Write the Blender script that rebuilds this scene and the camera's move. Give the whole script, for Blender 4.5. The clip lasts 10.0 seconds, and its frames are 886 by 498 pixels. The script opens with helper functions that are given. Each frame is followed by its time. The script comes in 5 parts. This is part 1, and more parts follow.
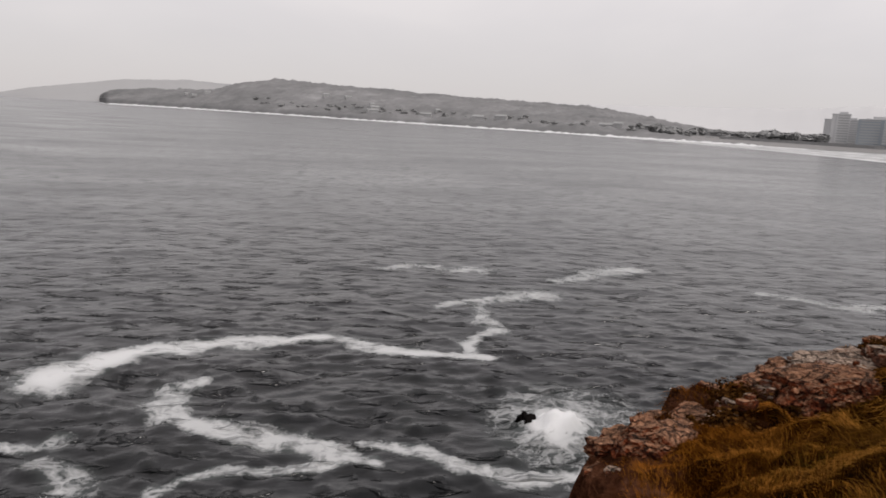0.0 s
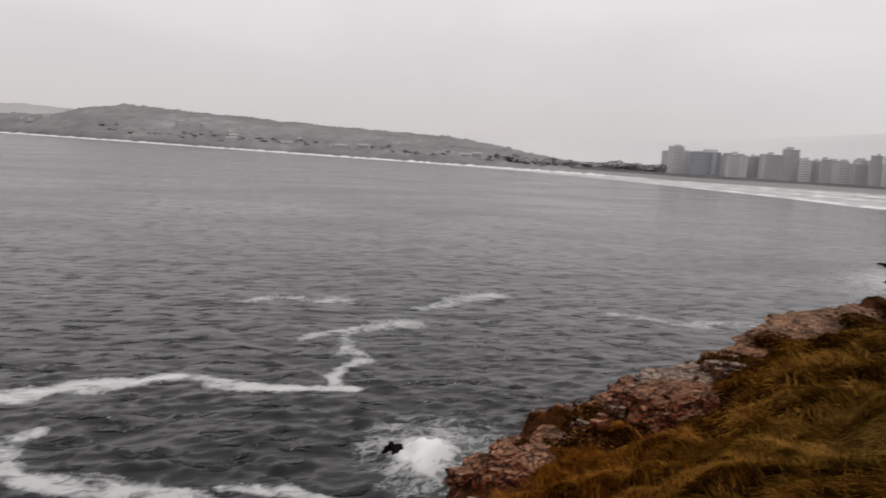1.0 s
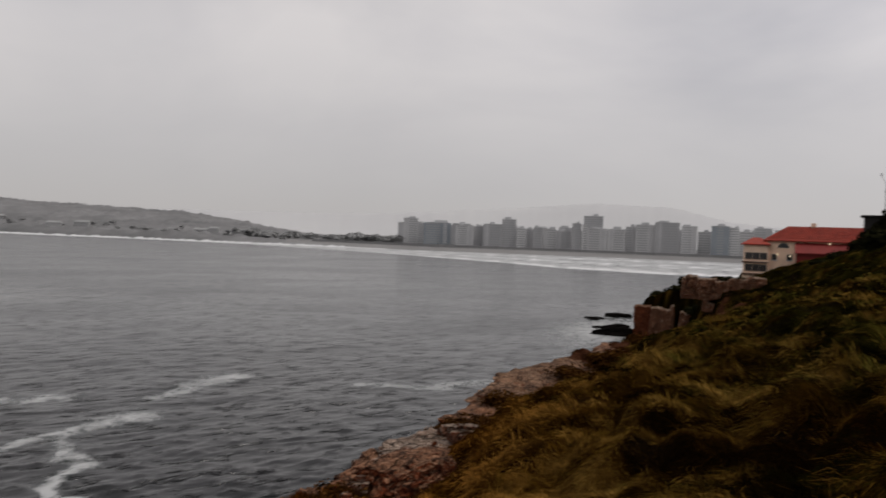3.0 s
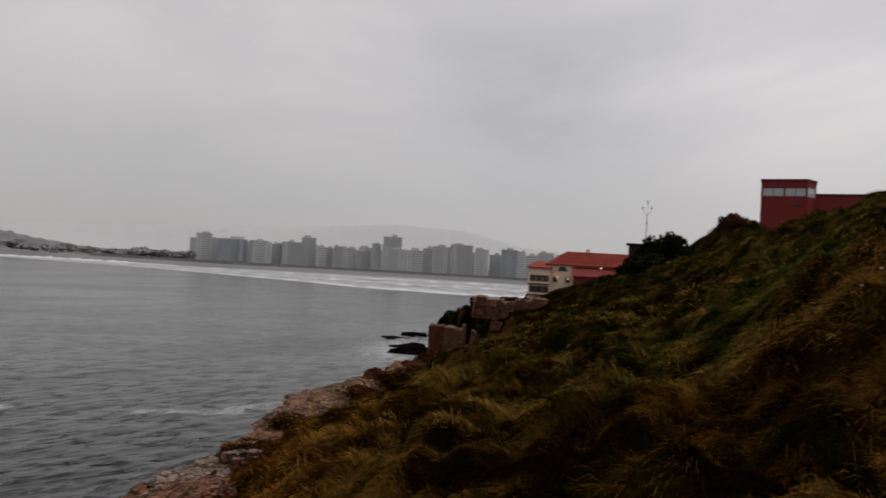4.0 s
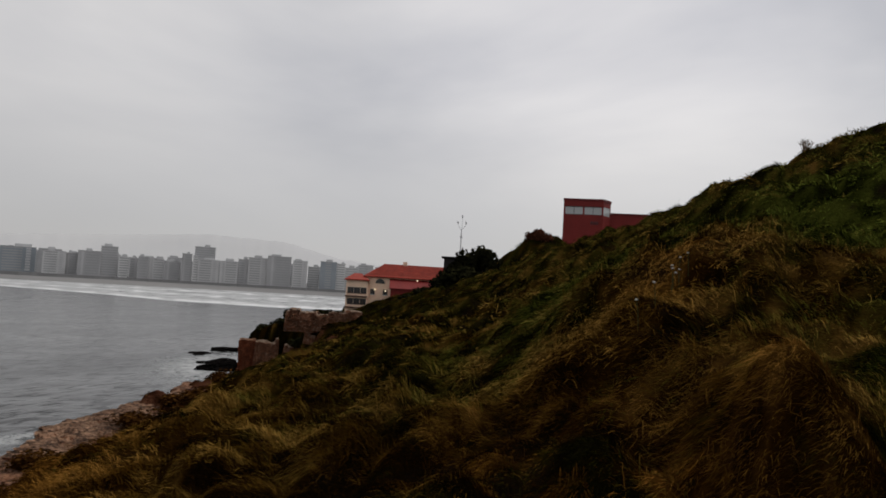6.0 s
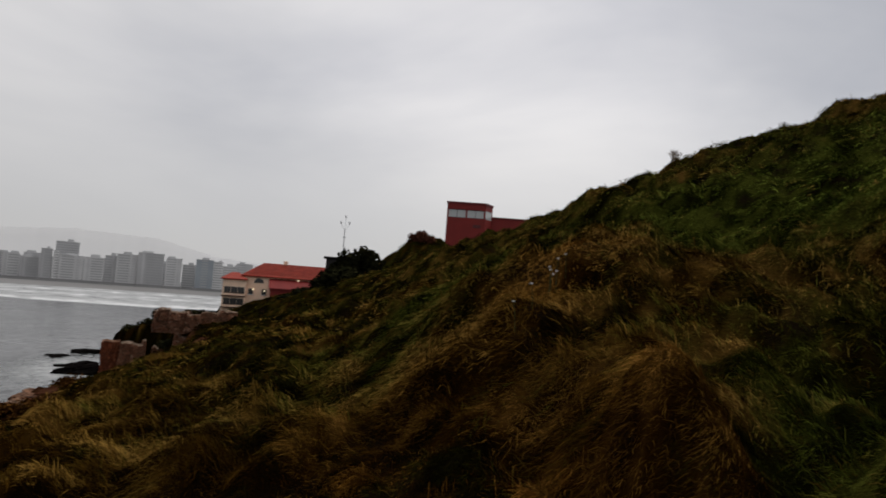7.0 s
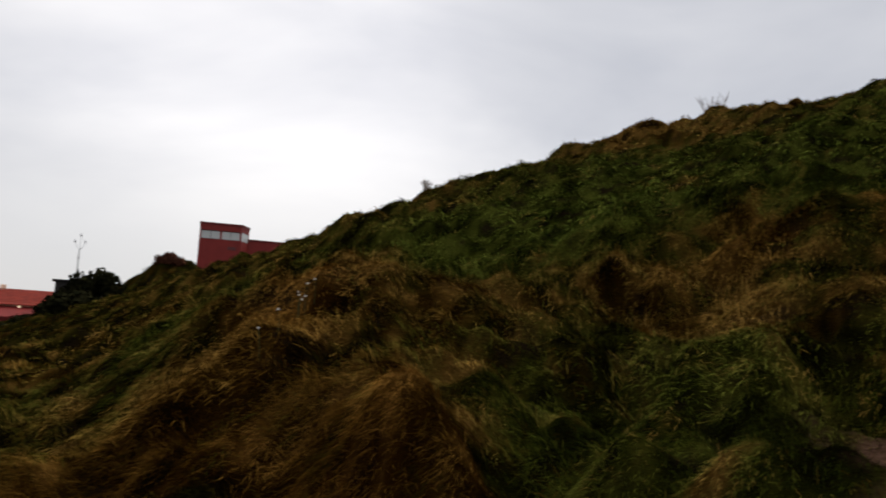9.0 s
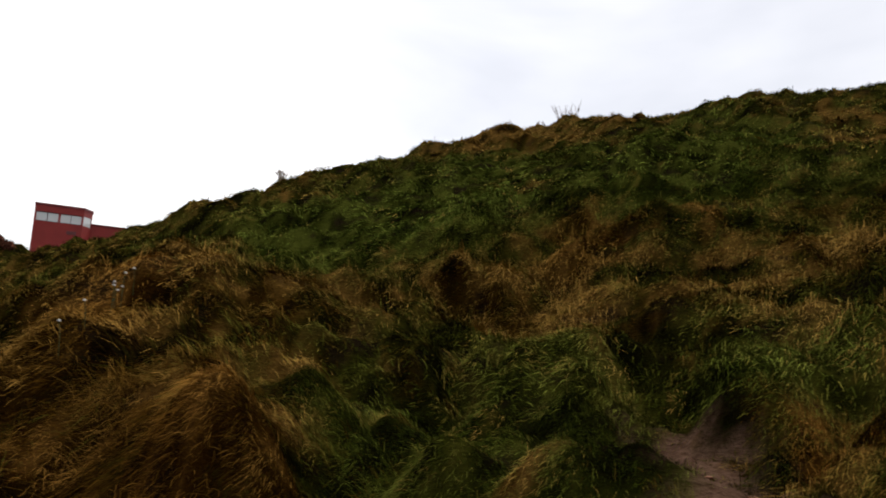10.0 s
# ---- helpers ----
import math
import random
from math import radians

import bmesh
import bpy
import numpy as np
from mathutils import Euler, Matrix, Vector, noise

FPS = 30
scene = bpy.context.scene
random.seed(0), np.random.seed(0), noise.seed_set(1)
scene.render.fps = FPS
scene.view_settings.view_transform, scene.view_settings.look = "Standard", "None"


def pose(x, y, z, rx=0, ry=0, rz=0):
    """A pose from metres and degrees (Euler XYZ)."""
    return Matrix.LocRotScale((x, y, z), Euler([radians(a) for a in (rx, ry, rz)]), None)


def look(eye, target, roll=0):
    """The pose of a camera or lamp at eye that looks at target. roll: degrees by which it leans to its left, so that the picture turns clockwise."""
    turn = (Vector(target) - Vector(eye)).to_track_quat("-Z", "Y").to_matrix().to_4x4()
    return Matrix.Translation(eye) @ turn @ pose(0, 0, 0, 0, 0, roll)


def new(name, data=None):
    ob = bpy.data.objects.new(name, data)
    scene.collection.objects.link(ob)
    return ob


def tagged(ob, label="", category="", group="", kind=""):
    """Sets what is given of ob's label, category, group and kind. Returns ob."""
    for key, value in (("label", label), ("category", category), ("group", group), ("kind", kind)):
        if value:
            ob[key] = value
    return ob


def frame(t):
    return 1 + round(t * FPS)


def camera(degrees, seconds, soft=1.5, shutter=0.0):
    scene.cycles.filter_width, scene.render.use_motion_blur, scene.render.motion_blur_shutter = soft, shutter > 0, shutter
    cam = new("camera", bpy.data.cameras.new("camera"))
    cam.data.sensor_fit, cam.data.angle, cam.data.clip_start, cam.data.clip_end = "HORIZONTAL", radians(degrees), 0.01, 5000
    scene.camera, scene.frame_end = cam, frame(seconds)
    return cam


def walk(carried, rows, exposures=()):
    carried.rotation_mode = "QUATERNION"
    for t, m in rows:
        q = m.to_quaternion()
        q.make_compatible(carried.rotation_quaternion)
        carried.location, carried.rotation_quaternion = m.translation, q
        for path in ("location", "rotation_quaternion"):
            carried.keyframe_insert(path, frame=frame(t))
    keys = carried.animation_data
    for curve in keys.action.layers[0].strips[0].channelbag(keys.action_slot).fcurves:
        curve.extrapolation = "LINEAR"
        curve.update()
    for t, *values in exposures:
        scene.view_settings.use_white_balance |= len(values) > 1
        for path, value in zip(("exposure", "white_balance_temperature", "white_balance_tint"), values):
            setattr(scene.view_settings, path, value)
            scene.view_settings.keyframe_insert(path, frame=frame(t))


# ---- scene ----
cam = camera(63.4, 10.0, soft=1.7, shutter=0.35)
PATH = [
    (0, (0.082, 0.044, 15.040), (0.713, 9.855, 13.206), 2.89),
    (0.5, (0.196, 0.121, 15.019), (1.447, 9.908, 13.391), 2.37),
    (1, (0.220, 0.223, 15.019), (2.686, 9.822, 13.680), 3.37),
    (1.5, (0.261, 0.244, 15.026), (3.607, 9.620, 14.085), 3.38),
    (2, (0.294, 0.251, 15.042), (4.174, 9.441, 14.344), 2.85),
    (3.5, (0.375, 0.174, 15.095), (7.104, 7.571, 15.228), 2.31),
    (4, (0.460, 0.184, 15.080), (8.141, 6.583, 15.314), 3.29),
    (4.5, (0.497, 0.166, 15.091), (8.673, 5.906, 15.530), 2.80),
    (5, (0.519, 0.131, 15.093), (9.213, 5.038, 15.669), 2.63),
    (6.5, (1.588, 0.244, 15.120), (10.818, 4.053, 15.664), 4.03),
    (7, (1.684, 0.269, 15.109), (11.260, 3.073, 15.783), 4.08),
    (7.5, (1.686, 0.294, 15.112), (11.381, 2.614, 15.895), 3.59),
    (8, (1.716, 0.283, 15.114), (11.555, 1.832, 16.007), 3.96),
    (8.5, (1.723, 0.250, 15.126), (11.646, 0.879, 16.194), 3.44),
    (9, (1.769, 0.180, 15.132), (11.684, -0.281, 16.344), 3.08),
    (9.5, (1.855, 0.014, 15.146), (11.641, -1.628, 16.381), 3.06),
    (10, (1.890, -0.104, 15.161), (11.532, -2.433, 16.427), 3.82),
]
walk(cam, [(t, look(eye, target, roll)) for t, eye, target, roll in PATH], [(0, 0.35, 6650, 14), (2.0, 0.1, 6650, 13), (3.5, -0.2, 6600, 12), (4.5, -0.25, 6550, 11), (6.5, -0.05, 6500, 10), (8.5, 0.05, 6500, 10), (9.0, 0.36, 6500, 10), (10.0, 0.93, 6500, 10)])


# ---- world, sun, exposure ----
world = bpy.data.worlds.new("overcast_sky")
scene.world = world
world.use_nodes = True
wn, wl = world.node_tree.nodes, world.node_tree.links
wn.clear()
SUN_AZ, SUN_EL = 130.0, 60.0


def wnode(kind, **props):
    n = wn.new(kind)
    for k, v in props.items():
        n.inputs[k].default_value = v
    return n


sky = wn.new("ShaderNodeTexSky")
sky.sky_type = "NISHITA"
sky.sun_disc = False
sky.sun_elevation, sky.sun_rotation = radians(SUN_EL), radians(SUN_AZ)
skydim = wn.new("ShaderNodeVectorMath")
skydim.operation = "SCALE"
skydim.inputs["Scale"].default_value = 0.09
wl.new(sky.outputs[0], skydim.inputs[0])
coord = wn.new("ShaderNodeTexCoord")
flat = wn.new("ShaderNodeMapping")
flat.inputs["Scale"].default_value = (1.0, 1.0, 2.6)
wl.new(coord.outputs["Generated"], flat.inputs["Vector"])
cloud = wnode("ShaderNodeTexNoise", Scale=1.7, Detail=5.0, Roughness=0.5, Distortion=0.35)
wl.new(flat.outputs[0], cloud.inputs["Vector"])
cloud_ramp = wn.new("ShaderNodeValToRGB")
cloud_ramp.color_ramp.elements[0].position, cloud_ramp.color_ramp.elements[0].color = 0.30, (0.80, 0.815, 0.86, 1)
cloud_ramp.color_ramp.elements[1].position, cloud_ramp.color_ramp.elements[1].color = 0.66, (1.20, 1.19, 1.18, 1)
wl.new(cloud.outputs["Fac"], cloud_ramp.inputs[0])
split = wn.new("ShaderNodeSeparateXYZ")
wl.new(coord.outputs["Generated"], split.inputs[0])
rise = wn.new("ShaderNodeValToRGB")
stops = ((0.0, 0.50), (0.06, 0.53), (0.25, 0.63), (0.6, 0.66), (1.0, 0.68))
for i, (p, v) in enumerate(stops):
    e = rise.color_ramp.elements[i] if i < 2 else rise.color_ramp.elements.new(p)
    e.position, e.color = p, (v, v * 0.985, v * 0.985, 1)
wl.new(split.outputs["Z"], rise.inputs[0])
fade = wnode("ShaderNodeMapRange")
fade.inputs["From Min"].default_value, fade.inputs["From Max"].default_value = 0.0, 0.28
wl.new(split.outputs["Z"], fade.inputs["Value"])
layer = wn.new("ShaderNodeMix")
layer.data_type = "RGBA"
layer.blend_type = "MULTIPLY"
wl.new(fade.outputs[0], layer.inputs["Factor"])
wl.new(rise.outputs[0], layer.inputs["A"])
wl.new(cloud_ramp.outputs[0], layer.inputs["B"])
side = wn.new("ShaderNodeVectorMath")
side.operation = "DOT_PRODUCT"
side.inputs[1].default_value = (0.999, 0.035, 0.0)
wl.new(coord.outputs["Generated"], side.inputs[0])
warm = wnode("ShaderNodeMapRange")
warm.inputs["From Min"].default_value, warm.inputs["From Max"].default_value = 0.5, 1.0
warm.inputs["To Min"].default_value, warm.inputs["To Max"].default_value = 0.98, 1.14
wl.new(side.outputs["Value"], warm.inputs["Value"])
sky_color = layer.outputs["Result"]
for az_, el_, reach, tint in ((77, 24, 0.93, (1.16, 1.15, 1.14)), (118, 28, 0.86, (0.76, 0.775, 0.80))):
    bank = wn.new("ShaderNodeVectorMath")
    bank.operation = "DOT_PRODUCT"
    bank.inputs[1].default_value = (math.sin(radians(az_)) * math.cos(radians(el_)), math.cos(radians(az_)) * math.cos(radians(el_)), math.sin(radians(el_)))
    wl.new(coord.outputs["Generated"], bank.inputs[0])
    blur = wnode("ShaderNodeMapRange")
    blur.interpolation_type = "SMOOTHSTEP"
    blur.inputs["From Min"].default_value, blur.inputs["From Max"].default_value = reach, 0.995
    wl.new(bank.outputs["Value"], blur.inputs["Value"])
    torn = wn.new("ShaderNodeMath")
    torn.operation = "MULTIPLY"
    wl.new(blur.outputs[0], torn.inputs[0])
    wl.new(fade.outputs[0], torn.inputs[1])
    over = wn.new("ShaderNodeMix")
    over.data_type, over.blend_type = "RGBA", "MULTIPLY"
    over.inputs["B"].default_value = (*tint, 1)
    wl.new(torn.outputs[0], over.inputs["Factor"])
    wl.new(sky_color, over.inputs["A"])
    sky_color = over.outputs["Result"]
lit = wn.new("ShaderNodeVectorMath")
lit.operation = "SCALE"
wl.new(sky_color, lit.inputs[0])
wl.new(warm.outputs[0], lit.inputs["Scale"])
both = wn.new("ShaderNodeMix")
both.data_type = "RGBA"
both.inputs["Factor"].default_value = 0.93
wl.new(skydim.outputs[0], both.inputs["A"])
wl.new(lit.outputs[0], both.inputs["B"])
bg = wn.new("ShaderNodeBackground")
bg.inputs["Strength"].default_value = 1.0
wl.new(both.outputs["Result"], bg.inputs["Color"])
wout = wn.new("ShaderNodeOutputWorld")
wl.new(bg.outputs[0], wout.inputs["Surface"])

sun = new("sun", bpy.data.lights.new("sun", "SUN"))
sun.data.energy, sun.data.angle, sun.data.color = 1.4, radians(12), (1.0, 0.97, 0.92)
sun.matrix_world = look((0, 0, 0), (-math.sin(radians(SUN_AZ)) * math.cos(radians(SUN_EL)), -math.cos(radians(SUN_AZ)) * math.cos(radians(SUN_EL)), -math.sin(radians(SUN_EL))))


# ---- materials ----
class Mat:
    """A node material with a few short ways to add noise, ramps and bumps."""

    def __init__(self, name, color=(0.5, 0.5, 0.5), rough=0.8, metal=0.0, spec=0.4):
        self.m = bpy.data.materials.new(name)
        self.m.use_nodes = True
        self.n, self.l = self.m.node_tree.nodes, self.m.node_tree.links
        self.b = self.n["Principled BSDF"]
        self.b.inputs["Base Color"].default_value = (*color, 1)
        self.b.inputs["Roughness"].default_value = rough
        self.b.inputs["Metallic"].default_value = metal
        self.b.inputs["Specular IOR Level"].default_value = spec
        self.pos = None

    def where(self, scale=(1, 1, 1)):
        if self.pos is None:
            self.pos = self.n.new("ShaderNodeNewGeometry")
        m = self.n.new("ShaderNodeMapping")
        m.inputs["Scale"].default_value = scale
        self.l.new(self.pos.outputs["Position"], m.inputs["Vector"])
        return m.outputs[0]

    def noise(self, scale, detail=4.0, rough=0.55, stretch=(1, 1, 1), distort=0.0):
        t = self.n.new("ShaderNodeTexNoise")
        t.inputs["Scale"].default_value, t.inputs["Detail"].default_value = scale, detail
        t.inputs["Roughness"].default_value, t.inputs["Distortion"].default_value = rough, distort
        self.l.new(self.where(stretch), t.inputs["Vector"])
        return t.outputs["Fac"]

    def ramp(self, value, stops):
        r = self.n.new("ShaderNodeValToRGB")
        for i, (p, c) in enumerate(stops):
            e = r.color_ramp.elements[i] if i < 2 else r.color_ramp.elements.new(p)
            e.position, e.color = p, (*c, 1) if len(c) == 3 else c
        self.l.new(value, r.inputs[0])
        return r.outputs[0]

    def span(self, value, a, b, c=0.0, d=1.0):
        r = self.n.new("ShaderNodeMapRange")
        for k, v in zip(("From Min", "From Max", "To Min", "To Max"), (a, b, c, d)):
            r.inputs[k].default_value = v
        self.l.new(value, r.inputs["Value"])
        return r.outputs[0]

    def math(self, op, a, b):
        r = self.n.new("ShaderNodeMath")
        r.operation = op
        for i, v in enumerate((a, b)):
            if isinstance(v, (int, float)):
                r.inputs[i].default_value = v
            else:
                self.l.new(v, r.inputs[i])
        return r.outputs[0]

    def mix(self, fac, a, b, blend="MIX"):
        r = self.n.new("ShaderNodeMix")
        r.data_type, r.blend_type = "RGBA", blend
        for k, v in (("Factor", fac), ("A", a), ("B", b)):
            if isinstance(v, (int, float)):
                r.inputs[k].default_value = v
            elif isinstance(v, tuple):
                r.inputs[k].default_value = (*v, 1)
            else:
                self.l.new(v, r.inputs[k])
        return r.outputs["Result"]

    def color(self, socket):
        self.l.new(socket, self.b.inputs["Base Color"])
        return self

    def put(self, key, socket):
        self.l.new(socket, self.b.inputs[key])
        return self

    def bump(self, height, strength=0.5, distance=0.05):
        r = self.n.new("ShaderNodeBump")
        r.inputs["Strength"].default_value, r.inputs["Distance"].default_value = strength, distance
        self.l.new(height, r.inputs["Height"])
        self.l.new(r.outputs[0], self.b.inputs["Normal"])
        return self

    def attr(self, name):
        a = self.n.new("ShaderNodeAttribute")
        a.attribute_name = name
        return a.outputs["Fac"]

    def island(self):
        g = self.n.new("ShaderNodeNewGeometry")
        return g.outputs["Random Per Island"]

    def objrandom(self):
        return self.n.new("ShaderNodeObjectInfo").outputs["Random"]

    def normal_z(self):
        g = self.n.new("ShaderNodeNewGeometry")
        s = self.n.new("ShaderNodeSeparateXYZ")
        self.l.new(g.outputs["Normal"], s.inputs[0])
        return s.outputs["Z"]


def paint(name, color, rough=0.7, wear=0.18, scale=0.8, spec=0.3):
    """A plain coat with blotches at two scales and a fine relief."""
    m = Mat(name, color, rough, 0.0, spec)
    big, fine = m.noise(scale, 4), m.noise(scale * 9, 3)
    dark = tuple(c * (1 - wear * 1.6) for c in color)
    pale = tuple(min(1, c * (1 + wear)) for c in color)
    base = m.ramp(big, ((0.3, dark), (0.7, pale)))
    m.color(m.mix(0.25, base, m.ramp(fine, ((0.3, dark), (0.7, pale)))))
    m.bump(fine, 0.2, 0.02)
    return m.m


def make_rock(name, pale, side):
    """Bedded stone: rust-red on broken sides, lichen-grey on weathered tops."""
    m = Mat(name, rough=0.9, spec=0.15)
    layers = m.noise(2.6, 7, 0.65, (0.7, 0.7, 3.2), 0.8)
    spots, grain = m.noise(3.0, 6, 0.65), m.noise(22, 4)
    base = m.ramp(layers, ((0.28, (0.010, 0.005, 0.003)), (0.45, (0.045, 0.017, 0.009)), (0.6, (0.13, 0.046, 0.021)), (0.78, (0.23, 0.105, 0.055))))
    base = m.mix(m.span(spots, 0.60, 0.70), base, (pale[0], pale[1], pale[2]))
    base = m.mix(m.span(spots, 0.46, 0.36), base, (0.014, 0.008, 0.004))
    rift = m.math("ABSOLUTE", m.math("SUBTRACT", m.noise(3.4, 5, 0.65, (1, 1, 1.6), 0.5), 0.5), 0.0)
    base = m.mix(m.span(rift, 0.0, 0.03, 0.85, 0.0), base, (0.010, 0.006, 0.004))
    base = m.mix(0.3, base, m.ramp(grain, ((0.3, (0.02, 0.010, 0.006)), (0.7, (pale[0] * 0.8, pale[1] * 0.7, pale[2] * 0.65)))))
    up = m.span(m.math("ADD", m.normal_z(), m.math("MULTIPLY", m.math("SUBTRACT", spots, 0.5), 1.2)), 0.45, 0.9)
    rust = m.mix(1.0, base, side, "MULTIPLY")
    top = m.mix(0.45, base, m.mix(1.0, m.ramp(spots, ((0.35, (0.35, 0.3, 0.26)), (0.6, (1.0, 1.0, 1.0)))), pale, "MULTIPLY"))
    blotch = m.noise(7.0, 5, 0.7, (1, 1, 1.8), 0.4)
    cracks = m.noise(5.0, 5, 0.7, (1, 1, 0.35), 0.8)
    joints = None
    for size, wide in ((3.2, 0.05), (9.0, 0.07)):
        cell = m.n.new("ShaderNodeTexVoronoi")
        cell.feature = "DISTANCE_TO_EDGE"
        cell.inputs["Scale"].default_value = size
        shove = m.n.new("ShaderNodeVectorMath")
        shove.operation = "MULTIPLY_ADD"
        lump = m.n.new("ShaderNodeCombineXYZ")
        for k, v in enumerate((layers, spots, cracks)):
            m.l.new(v, lump.inputs[k])
        m.l.new(lump.outputs[0], shove.inputs[0])
        shove.inputs[1].default_value = (0.5, 0.5, 0.3)
        m.l.new(m.where((1, 1, 1.9)), shove.inputs[2])
        m.l.new(shove.outputs[0], cell.inputs["Vector"])
        line = m.span(cell.outputs["Distance"], 0.0, wide)
        joints = line if joints is None else m.math("MULTIPLY", joints, m.span(line, 0, 1, 0.45, 1.0))
    fleck = m.span(m.noise(15, 4, 0.7), 0.55, 0.68, 0.0, 0.6)
    face = m.mix(m.span(blotch, 0.56, 0.66, 0.0, 0.5), m.mix(up, rust, top), (0.022, 0.010, 0.005))
    face = m.mix(fleck, face, (pale[0] * 1.25, pale[1] * 1.25, pale[2] * 1.25))
    m.color(m.mix(joints, (0.012, 0.006, 0.003), face))
    relief = m.math("ADD", m.math("ADD", layers, m.math("MULTIPLY", grain, 0.3)), m.math("MULTIPLY", cracks, 0.7))
    m.bump(m.math("ADD", relief, m.math("MULTIPLY", joints, 0.6)), 1.0, 0.12)
    return m.m


def sward(m, r):
    """Colour of matted grass in broad drifts of lush green, olive, rust and straw."""
    tuft, lush, dry, rust = m.attr("tuft"), m.attr("lush"), m.attr("dry"), m.attr("rust")
    mixv = m.math("ADD", m.math("MULTIPLY", m.noise(0.9, 4, 0.65), 1.7), m.math("MULTIPLY", tuft, 0.5))
    mixv = m.math("ADD", mixv, m.math("ADD", m.math("MULTIPLY", r, 0.12), m.math("MULTIPLY", dry, 0.6)))
    dryness = m.span(m.math("SUBTRACT", mixv, m.math("MULTIPLY", lush, 0.3)), 1.05, 1.62)
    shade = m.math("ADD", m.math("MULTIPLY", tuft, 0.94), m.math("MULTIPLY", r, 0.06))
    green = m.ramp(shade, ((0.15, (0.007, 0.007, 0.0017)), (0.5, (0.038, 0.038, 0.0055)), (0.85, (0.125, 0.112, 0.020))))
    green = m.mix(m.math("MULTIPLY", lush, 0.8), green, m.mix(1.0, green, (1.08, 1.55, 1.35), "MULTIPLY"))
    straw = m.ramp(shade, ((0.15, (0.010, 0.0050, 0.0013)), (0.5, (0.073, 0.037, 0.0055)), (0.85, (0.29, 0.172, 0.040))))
    straw = m.mix(rust, straw, m.mix(1.0, straw, (1.0, 0.61, 0.41), "MULTIPLY"))
    straw = m.mix(m.math("MULTIPLY", lush, 0.5), straw, m.mix(1.0, straw, (1.3, 1.5, 1.6), "MULTIPLY"))
    return m.mix(dryness, green, straw)


def make_turf():
    """Thatch under the blades; rock where the ground is bare; mud on the trodden path."""
    m = Mat("turf_and_soil", rough=1.0, spec=0.0)
    fine = m.noise(14, 5, 0.7)
    strands = m.noise(30, 3, 0.6, (1.0, 0.3, 1.0), 0.3)
    # sward colour cut to a third: dark thatch plus painted shade between tufts
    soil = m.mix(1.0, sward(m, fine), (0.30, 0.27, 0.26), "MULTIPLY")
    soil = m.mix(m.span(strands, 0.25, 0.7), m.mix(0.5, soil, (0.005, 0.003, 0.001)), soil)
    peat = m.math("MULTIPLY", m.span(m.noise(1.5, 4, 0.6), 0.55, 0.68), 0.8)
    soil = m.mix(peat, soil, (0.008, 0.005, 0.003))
    layers = m.noise(2.6, 7, 0.65, (0.7, 0.7, 2.4), 0.8)
    stone = m.ramp(layers, ((0.3, (0.008, 0.004, 0.002)), (0.45, (0.032, 0.012, 0.006)), (0.6, (0.075, 0.030, 0.016)), (0.78, (0.15, 0.08, 0.048))))
    steep = m.span(m.math("ADD", m.attr("bare"), m.math("MULTIPLY", m.math("SUBTRACT", layers, 0.5), 1.2)), 0.35, 0.6)
    base = m.mix(steep, soil, stone)
    mud = m.ramp(fine, ((0.3, (0.035, 0.018, 0.010)), (0.7, (0.10, 0.058, 0.038))))
    base = m.mix(m.attr("mud"), base, mud)
    m.color(base)
    m.bump(m.math("ADD", m.math("ADD", fine, layers), strands), 0.9, 0.06)
    return m.m


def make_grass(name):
    """Blades that take the colour of their drift, with shade painted at the roots, a little paler towards the tips."""
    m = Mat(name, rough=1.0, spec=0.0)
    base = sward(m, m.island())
    # shade low in the tuft is multiplied into the root colour; tips are dry
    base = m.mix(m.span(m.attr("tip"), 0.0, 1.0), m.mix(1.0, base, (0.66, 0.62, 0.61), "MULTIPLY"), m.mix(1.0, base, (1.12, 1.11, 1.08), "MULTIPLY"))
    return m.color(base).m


ROCK = make_rock("rusty_sandstone", (0.50, 0.26, 0.15), (1.6, 0.9, 0.6))
PALE_ROCK = make_rock("lichened_sandstone", (0.74, 0.58, 0.46), (1.3, 0.85, 0.68))
FACE_ROCK = make_rock("pale_sandstone_face", (0.62, 0.46, 0.34), (1.7, 1.25, 1.0))
LEDGE_ROCK = make_rock("rusty_ledge_stone", (0.52, 0.31, 0.19), (1.5, 0.9, 0.65))
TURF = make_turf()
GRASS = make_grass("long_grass")


